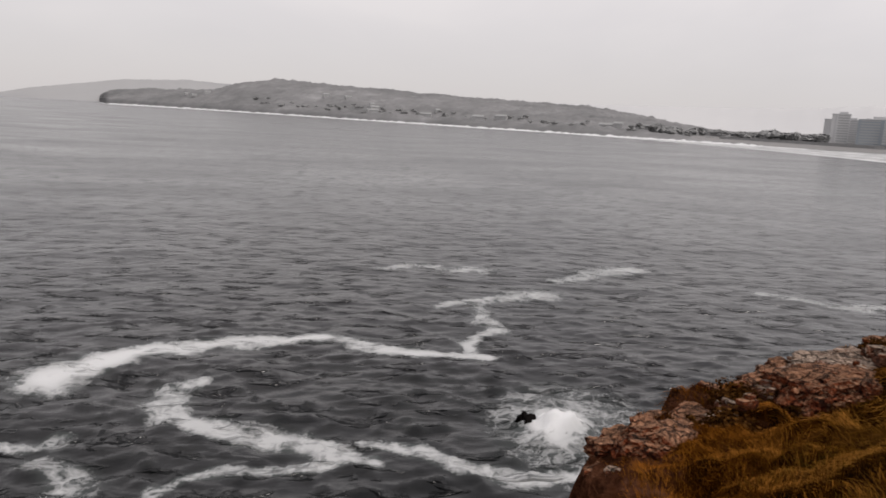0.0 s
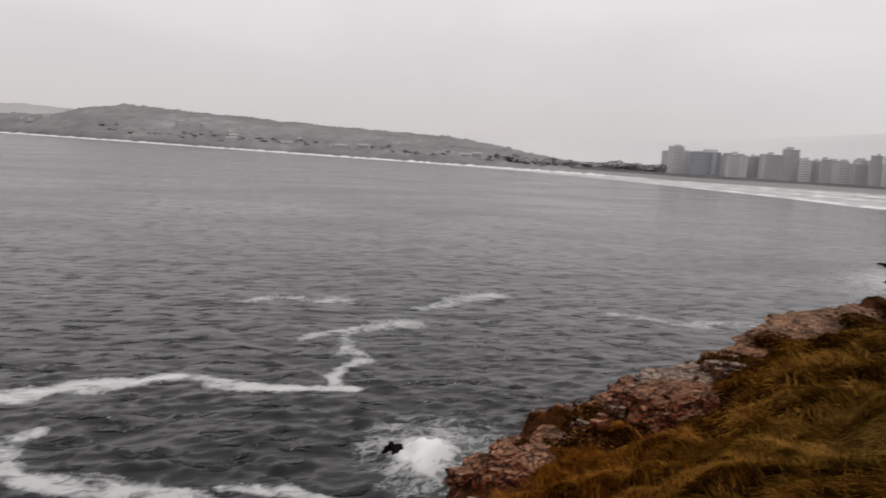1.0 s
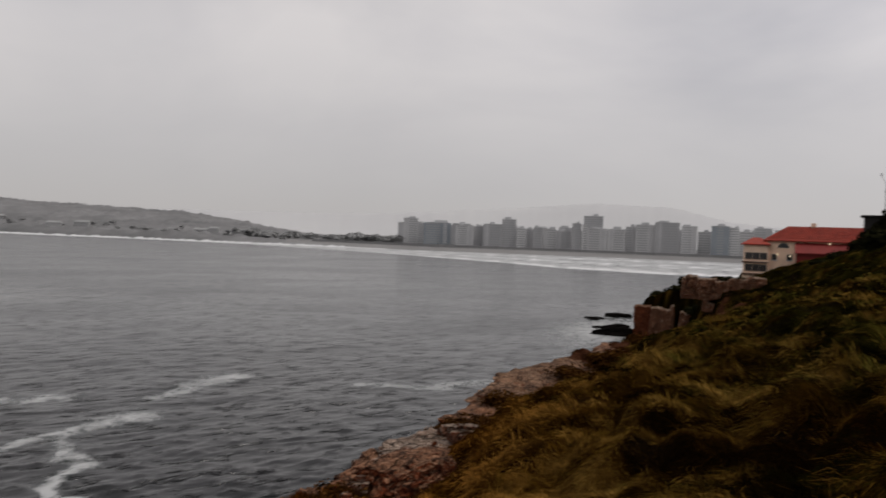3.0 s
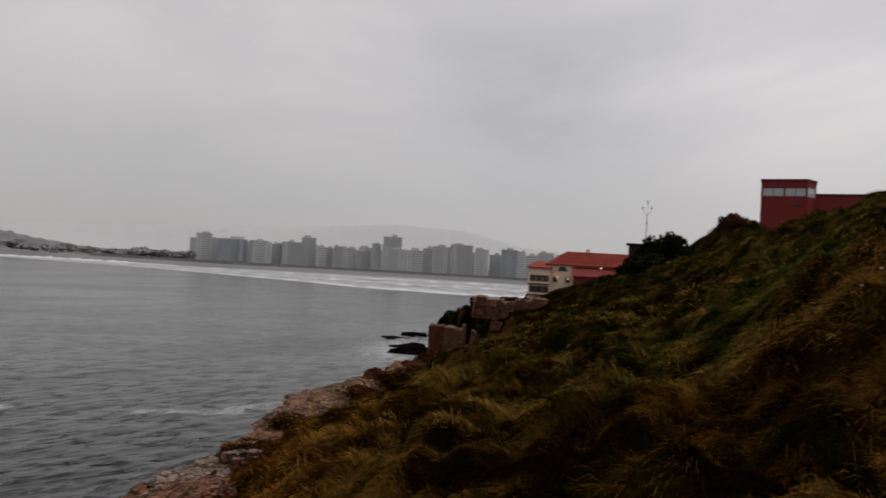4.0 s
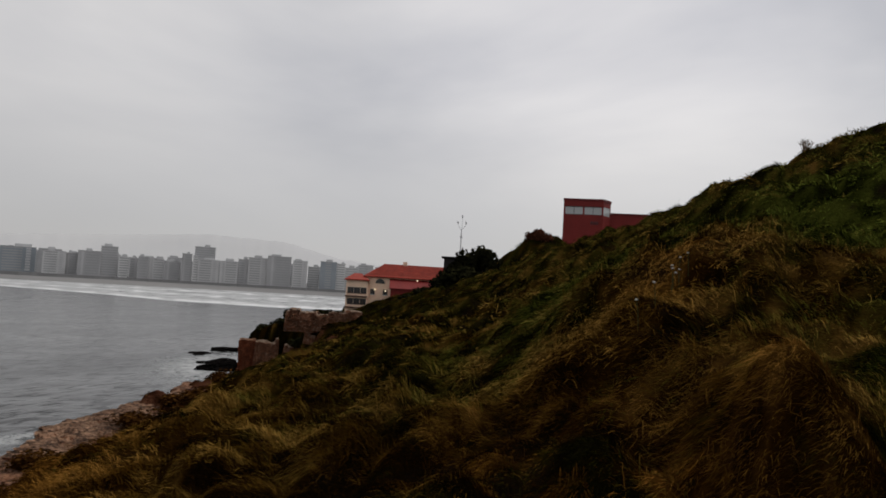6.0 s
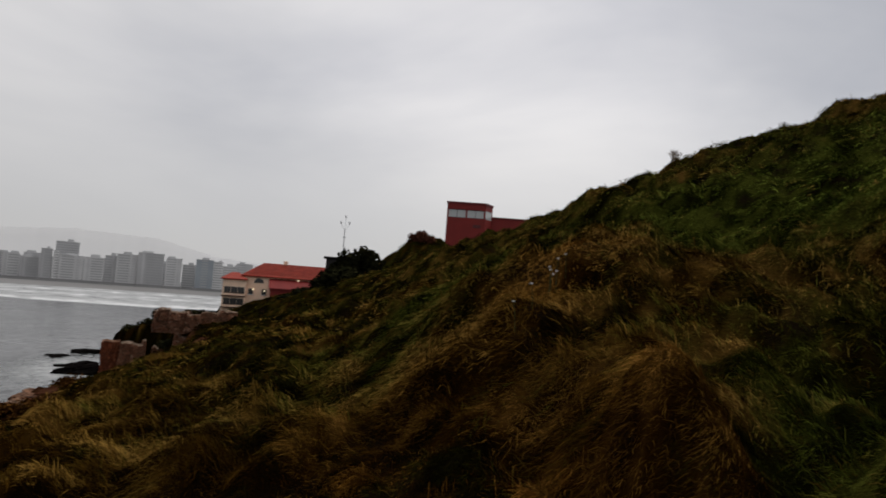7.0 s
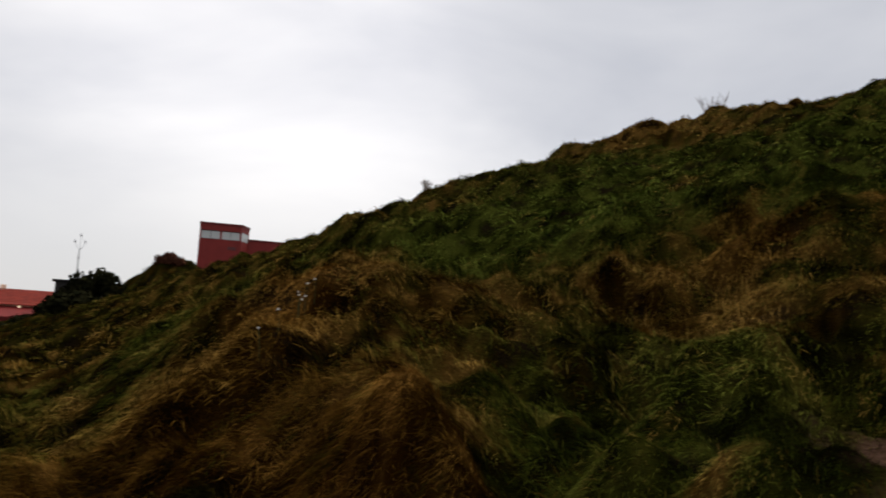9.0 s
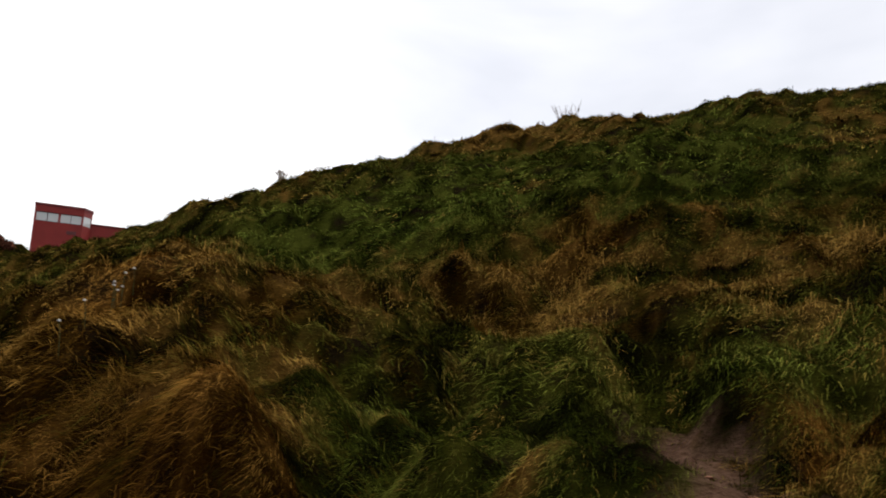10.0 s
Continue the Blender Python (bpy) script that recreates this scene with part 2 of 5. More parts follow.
def make_water():
    m = Mat("sea_water", (0.012, 0.013, 0.014), 0.12, 0.0, 0.42)
    m.b.inputs["IOR"].default_value = 1.333
    swell = m.noise(0.16, 3, 0.5, (1.0, 1.6, 1))
    chop, ripple = m.noise(0.55, 5, 0.6, (0.8, 1.5, 1), 0.3), m.noise(2.6, 4, 0.6, (0.8, 1.4, 1))
    wavelet = m.span(m.noise(0.72, 3, 0.5, (0.5, 1.3, 1), 0.4), 0.56, 0.80)
    big_wave = m.span(m.noise(0.30, 3, 0.5, (0.55, 1.3, 1), 0.5), 0.48, 0.80)
    h = m.math("ADD", m.math("MULTIPLY", wavelet, 2.2), m.math("MULTIPLY", big_wave, 0.2))
    h = m.math("ADD", h, m.math("ADD", m.math("MULTIPLY", swell, 0.15), m.math("ADD", m.math("MULTIPLY", chop, 0.06), m.math("MULTIPLY", ripple, 0.06))))
    # foam: a net of bubbles torn by the chop
    warp = m.noise(0.5, 3, 0.6)
    shift = m.n.new("ShaderNodeVectorMath")
    shift.operation = "MULTIPLY_ADD"
    for k, v in ((0, m.n.new("ShaderNodeCombineXYZ")),):
        m.l.new(warp, v.inputs[0])
        m.l.new(chop, v.inputs[1])
        m.l.new(v.outputs[0], shift.inputs[k])
    shift.inputs[1].default_value = (5.0, 5.0, 0.0)
    m.l.new(m.where(), shift.inputs[2])
    nets = []
    for size in (0.75, 1.9):
        net = m.n.new("ShaderNodeTexVoronoi")
        net.feature = "DISTANCE_TO_EDGE"
        net.inputs["Scale"].default_value = size
        m.l.new(shift.outputs[0], net.inputs["Vector"])
        nets.append(m.span(net.outputs["Distance"], 0.0, 0.30, 0.5, -0.5))
    lace = m.noise(0.6, 5, 0.62, (1, 1, 1), 0.6)
    mask = m.math("ADD", m.attr("foam"), m.math("MULTIPLY", m.math("SUBTRACT", lace, 0.5), 2.0))
    mask = m.math("ADD", mask, m.math("ADD", m.math("MULTIPLY", nets[0], 0.42), m.math("MULTIPLY", nets[1], 0.25)))
    mask = m.math("MULTIPLY", mask, m.span(m.attr("foam"), 0.02, 0.2))
    foam = m.span(mask, 0.34, 1.05)
    murk = m.mix(m.span(m.attr("foam"), 0.05, 0.6), (0.007, 0.0075, 0.008), (0.05, 0.057, 0.055))
    # thin old foam is greyer than fresh surf
    m.color(m.mix(foam, murk, m.mix(m.span(m.attr("foam"), 1.05, 1.5), (0.41, 0.415, 0.415), (0.64, 0.645, 0.645))))
    gusts = m.math("MULTIPLY", m.span(m.noise(0.022, 5, 0.6, (0.7, 1.5, 1), 0.6), 0.35, 0.65, -0.04, 0.07), m.attr("choppy"))
    calm = m.math("ADD", gusts, m.span(m.attr("choppy"), 0, 1, 0.12, 0.17))
    m.put("Roughness", m.math("ADD", m.math("MULTIPLY", foam, 0.6), calm))
    b = m.n.new("ShaderNodeBump")
    b.inputs["Distance"].default_value = 0.36
    m.l.new(m.span(m.attr("choppy"), 0, 1, 1.0, 0.26), b.inputs["Strength"])
    m.l.new(h, b.inputs["Height"])
    m.l.new(b.outputs[0], m.b.inputs["Normal"])
    return m.m


WATER = make_water()


# ---- shared builders ----
def link_mesh(name, verts, faces, material, parent=None, smooth=False, label=""):
    me = bpy.data.meshes.new(name)
    me.from_pydata([tuple(v) for v in verts], [], [tuple(f) for f in faces])
    me.materials.append(material)
    if smooth:
        me.polygons.foreach_set("use_smooth", [True] * len(me.polygons))
    ob = new(name, me)
    ob.parent = parent
    if label:
        ob["label"] = label
    return ob


def big_mesh(name, verts, loops, starts, material, smooth=True):
    """A mesh from arrays, for sheets and for grass."""
    me = bpy.data.meshes.new(name)
    me.vertices.add(len(verts))
    me.vertices.foreach_set("co", np.ascontiguousarray(verts, dtype=np.float32).ravel())
    me.loops.add(len(loops))
    me.loops.foreach_set("vertex_index", np.ascontiguousarray(loops, dtype=np.int32))
    me.polygons.add(len(starts))
    me.polygons.foreach_set("loop_start", np.ascontiguousarray(starts, dtype=np.int32))
    me.update(calc_edges=True)
    me.polygons.foreach_set("use_smooth", np.full(len(starts), smooth))
    me.materials.append(material)
    me.validate()
    return new(name, me)


def set_attr(ob, name, values):
    a = ob.data.attributes.new(name, "FLOAT", "POINT")
    a.data.foreach_set("value", np.ascontiguousarray(values, dtype=np.float32))


def part(name, bm, material, parent, label=""):
    me = bpy.data.meshes.new(name)
    bmesh.ops.recalc_face_normals(bm, faces=bm.faces)
    bm.to_mesh(me)
    bm.free()
    me.materials.append(material)
    ob = new(name, me)
    ob.parent = parent
    if label:
        ob["label"] = label
    return ob


def box(bm, lo, hi):
    """An upright box between two corners, added to bm."""
    (x0, y0, z0), (x1, y1, z1) = lo, hi
    v = [bm.verts.new(p) for p in ((x0, y0, z0), (x1, y0, z0), (x1, y1, z0), (x0, y1, z0), (x0, y0, z1), (x1, y0, z1), (x1, y1, z1), (x0, y1, z1))]
    for f in ((0, 3, 2, 1), (4, 5, 6, 7), (0, 1, 5, 4), (1, 2, 6, 5), (2, 3, 7, 6), (3, 0, 4, 7)):
        bm.faces.new([v[i] for i in f])
    return bm


def boxes(*pairs, bevel=0.0):
    bm = bmesh.new()
    for lo, hi in pairs:
        box(bm, lo, hi)
    if bevel:
        bmesh.ops.bevel(bm, geom=list(bm.edges), offset=bevel, segments=1, affect="EDGES")
    return bm


def tube(points, radii, sides=8):
    """A round bar along points."""
    bm = bmesh.new()
    rings = []
    for i, p in enumerate(points):
        p = Vector(p)
        d = (Vector(points[min(i + 1, len(points) - 1)]) - Vector(points[max(i - 1, 0)])).normalized()
        a = d.orthogonal().normalized()
        b = d.cross(a)
        rings.append([bm.verts.new(p + radii[i] * (a * math.cos(2 * math.pi * k / sides) + b * math.sin(2 * math.pi * k / sides))) for k in range(sides)])
    for r0, r1 in zip(rings, rings[1:]):
        for k in range(sides):
            bm.faces.new((r0[k], r0[(k + 1) % sides], r1[(k + 1) % sides], r1[k]))
    bm.faces.new(rings[0][::-1])
    bm.faces.new(rings[-1])
    return bm


RNG = np.random.default_rng(7)
PERM = RNG.permutation(512)
PERM = np.r_[PERM, PERM, PERM]
GRAD = np.stack([np.cos(np.arange(512) * 2.399963), np.sin(np.arange(512) * 2.399963)], -1)


def perlin(x, y):
    """Gradient noise on arrays, about -0.7 to 0.7."""
    xi, yi = np.floor(x).astype(int), np.floor(y).astype(int)
    xf, yf = x - xi, y - yi
    u, v = xf**3 * (xf * (6 * xf - 15) + 10), yf**3 * (yf * (6 * yf - 15) + 10)

    def corner(dx, dy):
        g = GRAD[PERM[(PERM[(xi + dx) % 512] + yi + dy) % 512]]
        return g[..., 0] * (xf - dx) + g[..., 1] * (yf - dy)

    a, b = corner(0, 0) * (1 - u) + corner(1, 0) * u, corner(0, 1) * (1 - u) + corner(1, 1) * u
    return a * (1 - v) + b * v


def fbm(x, y, octaves=4, gain=0.5):
    out, amp = 0.0, 1.0
    for k in range(octaves):
        out = out + amp * perlin(x * 2**k + 17.3 * k, y * 2**k - 9.1 * k)
        amp *= gain
    return out


def step(a, b, x):
    t = np.clip((x - a) / (b - a), 0, 1)
    return t * t * (3 - 2 * t)


# ---- the lie of the land ----
# The coast runs along (0.8, 0.6): s counts metres along it, q metres inland across it.
BASE = Vector((1.0, 0.2))


def along(x, y):
    return 0.6 * x - 0.8 * y, 0.8 * x + 0.6 * y


def plan(q, s):
    return 0.6 * q + 0.8 * s, -0.8 * q + 0.6 * s


def slope_height(q):
    return np.interp(q, (-9, -4, -2.4, 0, 3, 5.2, 7, 8.2, 10, 15, 24, 28, 45, 90), (10.4, 11.65, 12.3, 13.35, 13.85, 14.3, 14.75, 15.45, 16.85, 19.35, 23.0, 23.3, 21.0, 18.0))


def cliff_line(s):
    return np.interp(s, (-60, -6, 0, 2.0, 3.0, 4.9, 6.2, 8.7, 10, 11.9, 14, 18.7, 23.4, 30, 50, 76, 82, 88, 96, 104, 112, 140, 150), (-4, -2.2, -1.3, -1.5, -2.2, -3.6, -4.3, -4.5, -4.1, -3.6, -3.0, -1.9, -1.0, 1.5, 3, 2, -1.5, -4.2, -3.6, 2, 7, 9.5, 14))


# Knolls and hollows of the hillside: place, height, breadth.
KNOLLS = (
    (9.7, 0.8, 0.55, 1.5), (6.75, 0.1, 0.38, 0.6), (5.4, -0.5, -0.6, 0.75), (11.2, 2.2, -0.3, 1.0), (8.1, -1.5, -0.45, 1.0), (13.2, 5.4, -0.35, 2.2), (8.6, 2.0, 0.3, 2.4),
    (3.6, 2.8, 0.65, 1.6), (16.8, -5.3, -0.5, 2.5), (27.0, -11.0, 0.1, 4.0), (22.0, 2.6, 0.15, 2.4), (9.3, 9.4, -0.45, 1.0), (13.0, 9.6, -0.42, 1.7), (17.5, 13.0, -0.75, 2.6), (20.8, 14.8, -0.7, 2.8), (11.3, 10.3, -0.4, 1.0), (12.6, 10.8, -0.4, 1.0), (4.9, 7.4, -0.25, 0.6), (21.0, -12.5, 0.42, 3.2), (23.5, -2.5, 0.35, 3.0), (28.5, 5.8, 0.4, 5.0),
    (19.3, -16.4, 0.1, 3.0), (71.0, 22.7, 3.1, 4.6), (120.0, 77.0, -1.7, 15.0), (99.0, 67.0, -3.0, 14.0), (16.5, 11.5, -0.45, 3.0), (11.5, -3.5, -0.35, 1.6), (12.5, -1.0, -0.3, 1.2),
)
# The spur that runs out of the hill: place, height, breadth.
SPUR = (
    (10.2, 1.0, 0.18, 1.5), (10.9, 2.6, 0.60, 1.6), (8.4, 1.4, 0.27, 1.3), (11.2, -1.5, 0.48, 1.3), (9.0, -1.2, 0.28, 1.2), (7.3, -1.0, 0.17, 1.0), (6.6, 0.15, 0.30, 0.45),
    (11.8, -3.2, 0.26, 1.4), (8.2, 3.3, -0.18, 1.1), (12.6, 1.6, 1.24, 2.0), (14.2, 3.6, 0.80, 2.2), (10.4, -3.0, -0.38, 1.2), (12.6, -0.2, 0.25, 1.2), (7.1, -2.7, -0.15, 0.8), (16.6, -15.2, 0.4, 3.0), (47.0, 29.0, -0.6, 7.0), (24.5, 15.2, -0.4, 5.0), (25.0, -7.0, 0.25, 3.0),
)


# Hollows trodden and washed out under the turf: place, depth, breadth.
HOLLOWS = (
    (10.55, -1.22, 0.42, 0.30), (11.3, -1.85, 0.35, 0.28), (11.9, -2.2, 0.30, 0.30), (11.0, -2.65, 0.30, 0.32), (8.15, -0.2, 0.38, 0.42), (8.55, -6.6, 0.45, 0.30), (11.4, 5.7, 0.35, 0.45),
    (5.9, 0.40, 0.50, 0.60), (7.0, -0.75, 0.25, 0.55), (8.4, -2.0, 0.25, 0.30), (9.9, -4.9, 0.25, 0.35), (9.2, 3.4, 0.30, 0.40), (13.6, -4.2, 0.35, 0.40), (12.2, -5.6, 0.30, 0.50),
)
# Where the sward is withered, and where it grows lush: place, breadth, strength.
WITHERED = (
    (9.7, 1.2, 0.9, 0.9), (8.9, 1.5, 0.9, 0.8), (8.1, 2.0, 0.9, 0.7), (6.6, 0.15, 0.6, 1.1), (6.5, 0.6, 0.6, 0.7), (7.4, 1.1, 0.8, 0.7), (11.1, -3.1, 0.8, 0.8), (10.2, -3.6, 0.8, 0.9),
    (9.5, -4.5, 0.7, 0.8), (11.3, -6.5, 1.0, 0.8), (12.2, -5.4, 0.9, 0.7), (11.7, -4.5, 0.7, 0.5), (9.3, -7.1, 1.0, 0.8), (6.1, -4.0, 0.7, 0.8), (15.0, -4.9, 0.5, 1.3), (14.5, -12.0, 2.4, 0.6),
    (5.9, -1.62, 0.15, 1.6), (6.5, -0.28, 0.2, 1.4), (6.2, -0.45, 0.2, 1.2), (10.3, -0.4, 0.8, 0.6), (25.0, -7.5, 2.5, 0.4), (27.0, -10.0, 2.0, 0.4),
)
LUSH = (
    (13.5, 1.2, 2.2, 0.7), (17.0, 1.0, 3.0, 0.8), (14.6, -3.2, 1.8, 0.9), (17.5, -2.0, 2.6, 0.9), (13.2, -7.2, 1.5, 0.8), (15.5, -9.0, 2.4, 0.8), (7.2, -0.95, 0.8, 0.55), (8.3, -2.3, 1.2, 0.6),
    (7.0, -4.3, 0.9, 0.65), (6.3, -2.2, 0.8, 0.6), (5.2, -1.9, 0.7, 0.5), (10.2, 3.0, 1.0, 0.5), (12.0, 4.0, 1.4, 0.5), (8.3, 3.0, 0.7, 0.4), (20.0, -7.0, 3.0, 0.7),
)

RUST = ((11.3, -6.5, 1.2, 0.2), (12.2, -5.4, 1.0, 0.2), (11.7, -4.5, 0.9, 0.1), (6.3, 0.7, 1.2, 0.4), (6.5, 2.2, 1.5, 0.4), (9.4, 1.3, 0.7, 0.4), (6.1, -4.0, 0.8, 0.5))

# Pale bleached hay; dead bracken with shade of hollows painted in: place, breadth, strength.
BLEACHED = (
    (9.7, 1.2, 0.8, 0.20), (8.6, 1.9, 0.9, 0.22), (9.3, 2.8, 0.9, 0.18), (8.0, 2.9, 0.6, 0.15), (10.6, 2.7, 0.8, 0.14), (6.65, 0.05, 0.35, 0.30), (25.0, -7.5, 2.5, 0.15), (27.0, -10.0, 2.0, 0.15),
    (10.2, -3.6, 0.7, 0.12), (15.0, -4.9, 0.5, 0.2), (6.0, -1.6, 0.3, 0.2), (5.2, 5.2, 1.2, 0.1), (14.5, -12.0, 2.4, 0.12),
)
SHADE_AND_BRACKEN = ((5.8, 3.6, 0.9, 0.28), (4.9, 3.1, 0.8, 0.22), (6.9, 4.4, 0.8, 0.2), (5.9, 0.45, 0.75, 0.34), (5.4, 1.6, 0.9, 0.14), (6.6, 1.5, 0.7, 0.12), (7.0, -0.8, 0.5, 0.12), (11.4, 5.6, 0.8, 0.25), (13.5, 7.0, 1.5, 0.15), (12.2, -5.3, 0.8, 0.2), (11.3, -6.4, 0.9, 0.2))


def patches(x, y, table):
    return sum(k * np.exp(-((x - px) ** 2 + (y - py) ** 2) / b**2) for px, py, b, k in table)


def path_mud(x, y):
    """How bare the trodden path is at a place."""
    line = ((1.6, -1.6), (4.0, -2.1), (5.3, -2.6), (6.1, -3.0), (6.8, -3.05))
    d = np.full(np.shape(x), 9.0)
    for (ax, ay), (bx, by) in zip(line, line[1:]):
        t = np.clip(((x - ax) * (bx - ax) + (y - ay) * (by - ay)) / ((bx - ax) ** 2 + (by - ay) ** 2), 0, 1)
        d = np.minimum(d, np.hypot(x - ax - t * (bx - ax), y - ay - t * (by - ay)))
    return step(0.50, 0.16, d + 0.40 * fbm(x * 1.7, y * 1.7, 4, 0.65))


def domes(x, y, cell, radius, seed):
    """Rounded tussock mounds on a jittered grid, 0 in the gaps to 1 on top."""
    gx, gy = np.floor(x / cell).astype(int), np.floor(y / cell).astype(int)
    out = np.zeros(np.shape(x))
    for dx in (-1, 0, 1):
        for dy in (-1, 0, 1):
            i, j = gx + dx, gy + dy
            h = PERM[(PERM[(i + seed) % 512] + j) % 512]
            k = PERM[(h + 77) % 512]
            cx, cy = (i + 0.5 + 0.9 * (h / 512 - 0.5)) * cell, (j + 0.5 + 0.9 * (k / 512 - 0.5)) * cell
            size = radius * (0.65 + 0.7 * PERM[(k + 31) % 512] / 512)
            d2 = ((x - cx) ** 2 + (y - cy) ** 2) / size**2
            out = np.maximum(out, np.clip(1 - d2, 0, 1) * size / radius)
    return out


def land_height(x, y):
    q, s = along(x, y)
    r = np.hypot(x - BASE.x, y - BASE.y)
    top = sum(slope_height(q + d) for d in (-1.2, 0, 1.2)) / 3
    k = np.interp(s, (-30, 0, 4, 9, 14, 18, 40, 70, 110, 160), (0.8, 0.85, 0.92, 0.98, 1, 1, 0.82, 0.72, 0.60, 0.5))
    low = np.interp(s, (16, 40, 60, 90, 140), (13.35, 12.1, 11.5, 10.5, 9.5))
    z = np.where(top > 13.35, low + (top - 13.35) * k, top - (13.35 - low))
    for px, py, h, b in KNOLLS + SPUR:
        z = z + h * np.exp(-((x - px) ** 2 + (y - py) ** 2) / b**2)
    for px, py, h, b in HOLLOWS:
        z = z - h * np.exp(-(((x - px) ** 2 + (y - py) ** 2) / b**2) ** 2)
    grassy = step(-1.5, 1.5, q - cliff_line(s))
    near = step(1.2, 3.5, r)
    lump = fbm(x * 0.16, y * 0.16, 2) * 0.6 + np.abs(fbm(x * 0.45 + 5, y * 0.45, 3)) * 0.6 - 0.2
    wx, wy = x + 0.35 * perlin(x * 0.9, y * 0.9 + 4), y + 0.35 * perlin(x * 0.9 + 9, y * 0.9)
    # trodden shelves that follow the slope: flat treads, steep dark risers, broken by tussocks
    rise = z / 0.42 + 1.5 * fbm(x * 0.42 + 8, y * 0.42, 3) + 0.35 * perlin(x * 1.9, y * 1.9 + 3)
    frac = rise - np.floor(rise)
    tread = 0.42 * (step(0.62, 1.0, frac) - frac) * np.clip(0.75 + 1.2 * fbm(x * 0.23, y * 0.23 + 60, 2), 0.15, 1.0) * step(2.5, 7, q) * step(60, 34, r)
    calm = 1.0 - 0.4 * step(7, 12, q)
    tuss = tread * (0.35 + 0.3 * step(8, 14, r)) + domes(wx, wy, 0.85, 0.60, 3) * 0.15 * calm + domes(wx, wy, 0.42, 0.30, 300) * 0.13 * calm + domes(wx, wy, 2.1, 1.5, 90) * 0.10 + np.abs(fbm(x * 1.3 + 50, y * 1.3, 3)) * 0.20
    z = z + near * (lump * grassy + (tuss - 0.20 + 0.28 * step(8, 18, r) * step(75, 45, r)) * (0.3 + 0.7 * grassy) * (1 - 0.75 * path_mud(x, y)))
    stony = step(1.2, 0.0, q - cliff_line(s)) * (s > 2)
    z = z + stony * (0.22 * fbm(x * 1.8 + 90, y * 1.8, 4, 0.6) + 0.10 * np.floor(3 * fbm(x * 1.1, y * 1.1 + 33, 2)))
    # the cliff: ledges and broken steps down to the water
    jag = fbm(x * 0.5 + 40, y * 0.5, 4) * 0.6
    e = q - cliff_line(s) + jag * np.clip(r / 10, 0.1, 1)
    down = np.interp(-e, (0, 0.25, 0.6, 0.9, 1.5, 2.0, 3.2, 4.2, 6, 9), (0, 0.5, 1.7, 2.0, 4.2, 4.8, 8.5, 10.5, 14.5, 19))
    down = down + step(0.2, 1.5, -e) * fbm(x * 0.9, y * 0.9 + 11, 4) * 1.2
    z = z - np.maximum(down, 0)
    return np.maximum(z, -3.0)


def drifts(x, y):
    """How dry, how lush, how pale and how rusty the sward is at a place."""
    q, s = along(x, y)
    e = q - cliff_line(s)
    dry = 1.6 * np.exp(-(((x - 4.6) ** 2 + (y - 5.8) ** 2) / 20)) + 0.4 * step(5, 0, e) + 0.3 * step(10, 6, q) * step(4, 8, s) * step(30, 18, s)
    dry = dry + 0.85 * patches(x, y, WITHERED) - 0.4 * patches(x, y, LUSH)
    dry = dry * 0.8 + 0.6 * fbm(x * 0.8 + 60, y * 0.8, 3) + 0.95 * fbm(x * 2.3, y * 2.3 + 80, 3) + 0.35 * fbm(s * 2.4 + 5, q * 0.8, 3)
    dry = dry + 0.6 * step(18.5, 20.5, q) * step(32, 18, s) * step(9, 12, s)
    lush = step(9.5, 13, q) * (0.35 + 0.65 * step(21, 9, s)) * (0.6 + 0.8 * fbm(x * 0.3 + 11, y * 0.3, 2)) + 0.35 * (0.75 + 1.0 * fbm(x * 0.7, y * 0.7 + 41, 2)) * step(10, 2, s) * step(2, 5, q) * step(13, 9.5, q) + patches(x, y, LUSH) - 0.4 * patches(x, y, WITHERED)
    # locks combed down the slope below the spur, along it above
    locks = np.where(q < 7, fbm(s * 2.6, q * 0.75 + 14, 3, 0.6), fbm(s * 0.8, q * 2.2 + 14, 3, 0.6))
    # tone also carries the shade painted under tussocks and in hollows
    tone = 0.50 + 0.10 * step(5.5, 9, q) + 0.07 * step(9, 12, q) + 0.65 * fbm(x * 1.5 + 3, y * 1.5, 4, 0.75) + 0.65 * locks + 0.08 * patches(x, y, WITHERED) + patches(x, y, BLEACHED) - patches(x, y, SHADE_AND_BRACKEN)
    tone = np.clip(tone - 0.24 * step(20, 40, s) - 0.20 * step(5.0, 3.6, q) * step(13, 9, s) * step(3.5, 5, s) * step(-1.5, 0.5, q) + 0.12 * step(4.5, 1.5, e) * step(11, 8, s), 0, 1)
    rust = np.clip(step(4.5, 0.5, e) * step(14, 9, s) + patches(x, y, RUST), 0, 1)
    return dry, np.clip(lush, 0, 1.2), tone, rust


def sheet(name, az, rad, height, material, centre=BASE):
    """A sheet in rings round the centre, finer close by."""
    a, r = np.meshgrid(np.radians(az), rad)
    x, y = centre.x + r * np.sin(a), centre.y + r * np.cos(a)
    z = height(x, y)
    n, m = len(rad), len(az)
    i = np.arange(n * m).reshape(n, m)
    quads = np.stack([i[:-1, :-1], i[1:, :-1], i[1:, 1:], i[:-1, 1:]], -1).reshape(-1, 4)
    quads = quads[:, ::-1]
    ob = big_mesh(name, np.stack([x, y, z], -1).reshape(-1, 3), quads[:, ::-1].ravel(), np.arange(len(quads)) * 4, material)
    return ob, x.ravel(), y.ravel(), z.ravel()


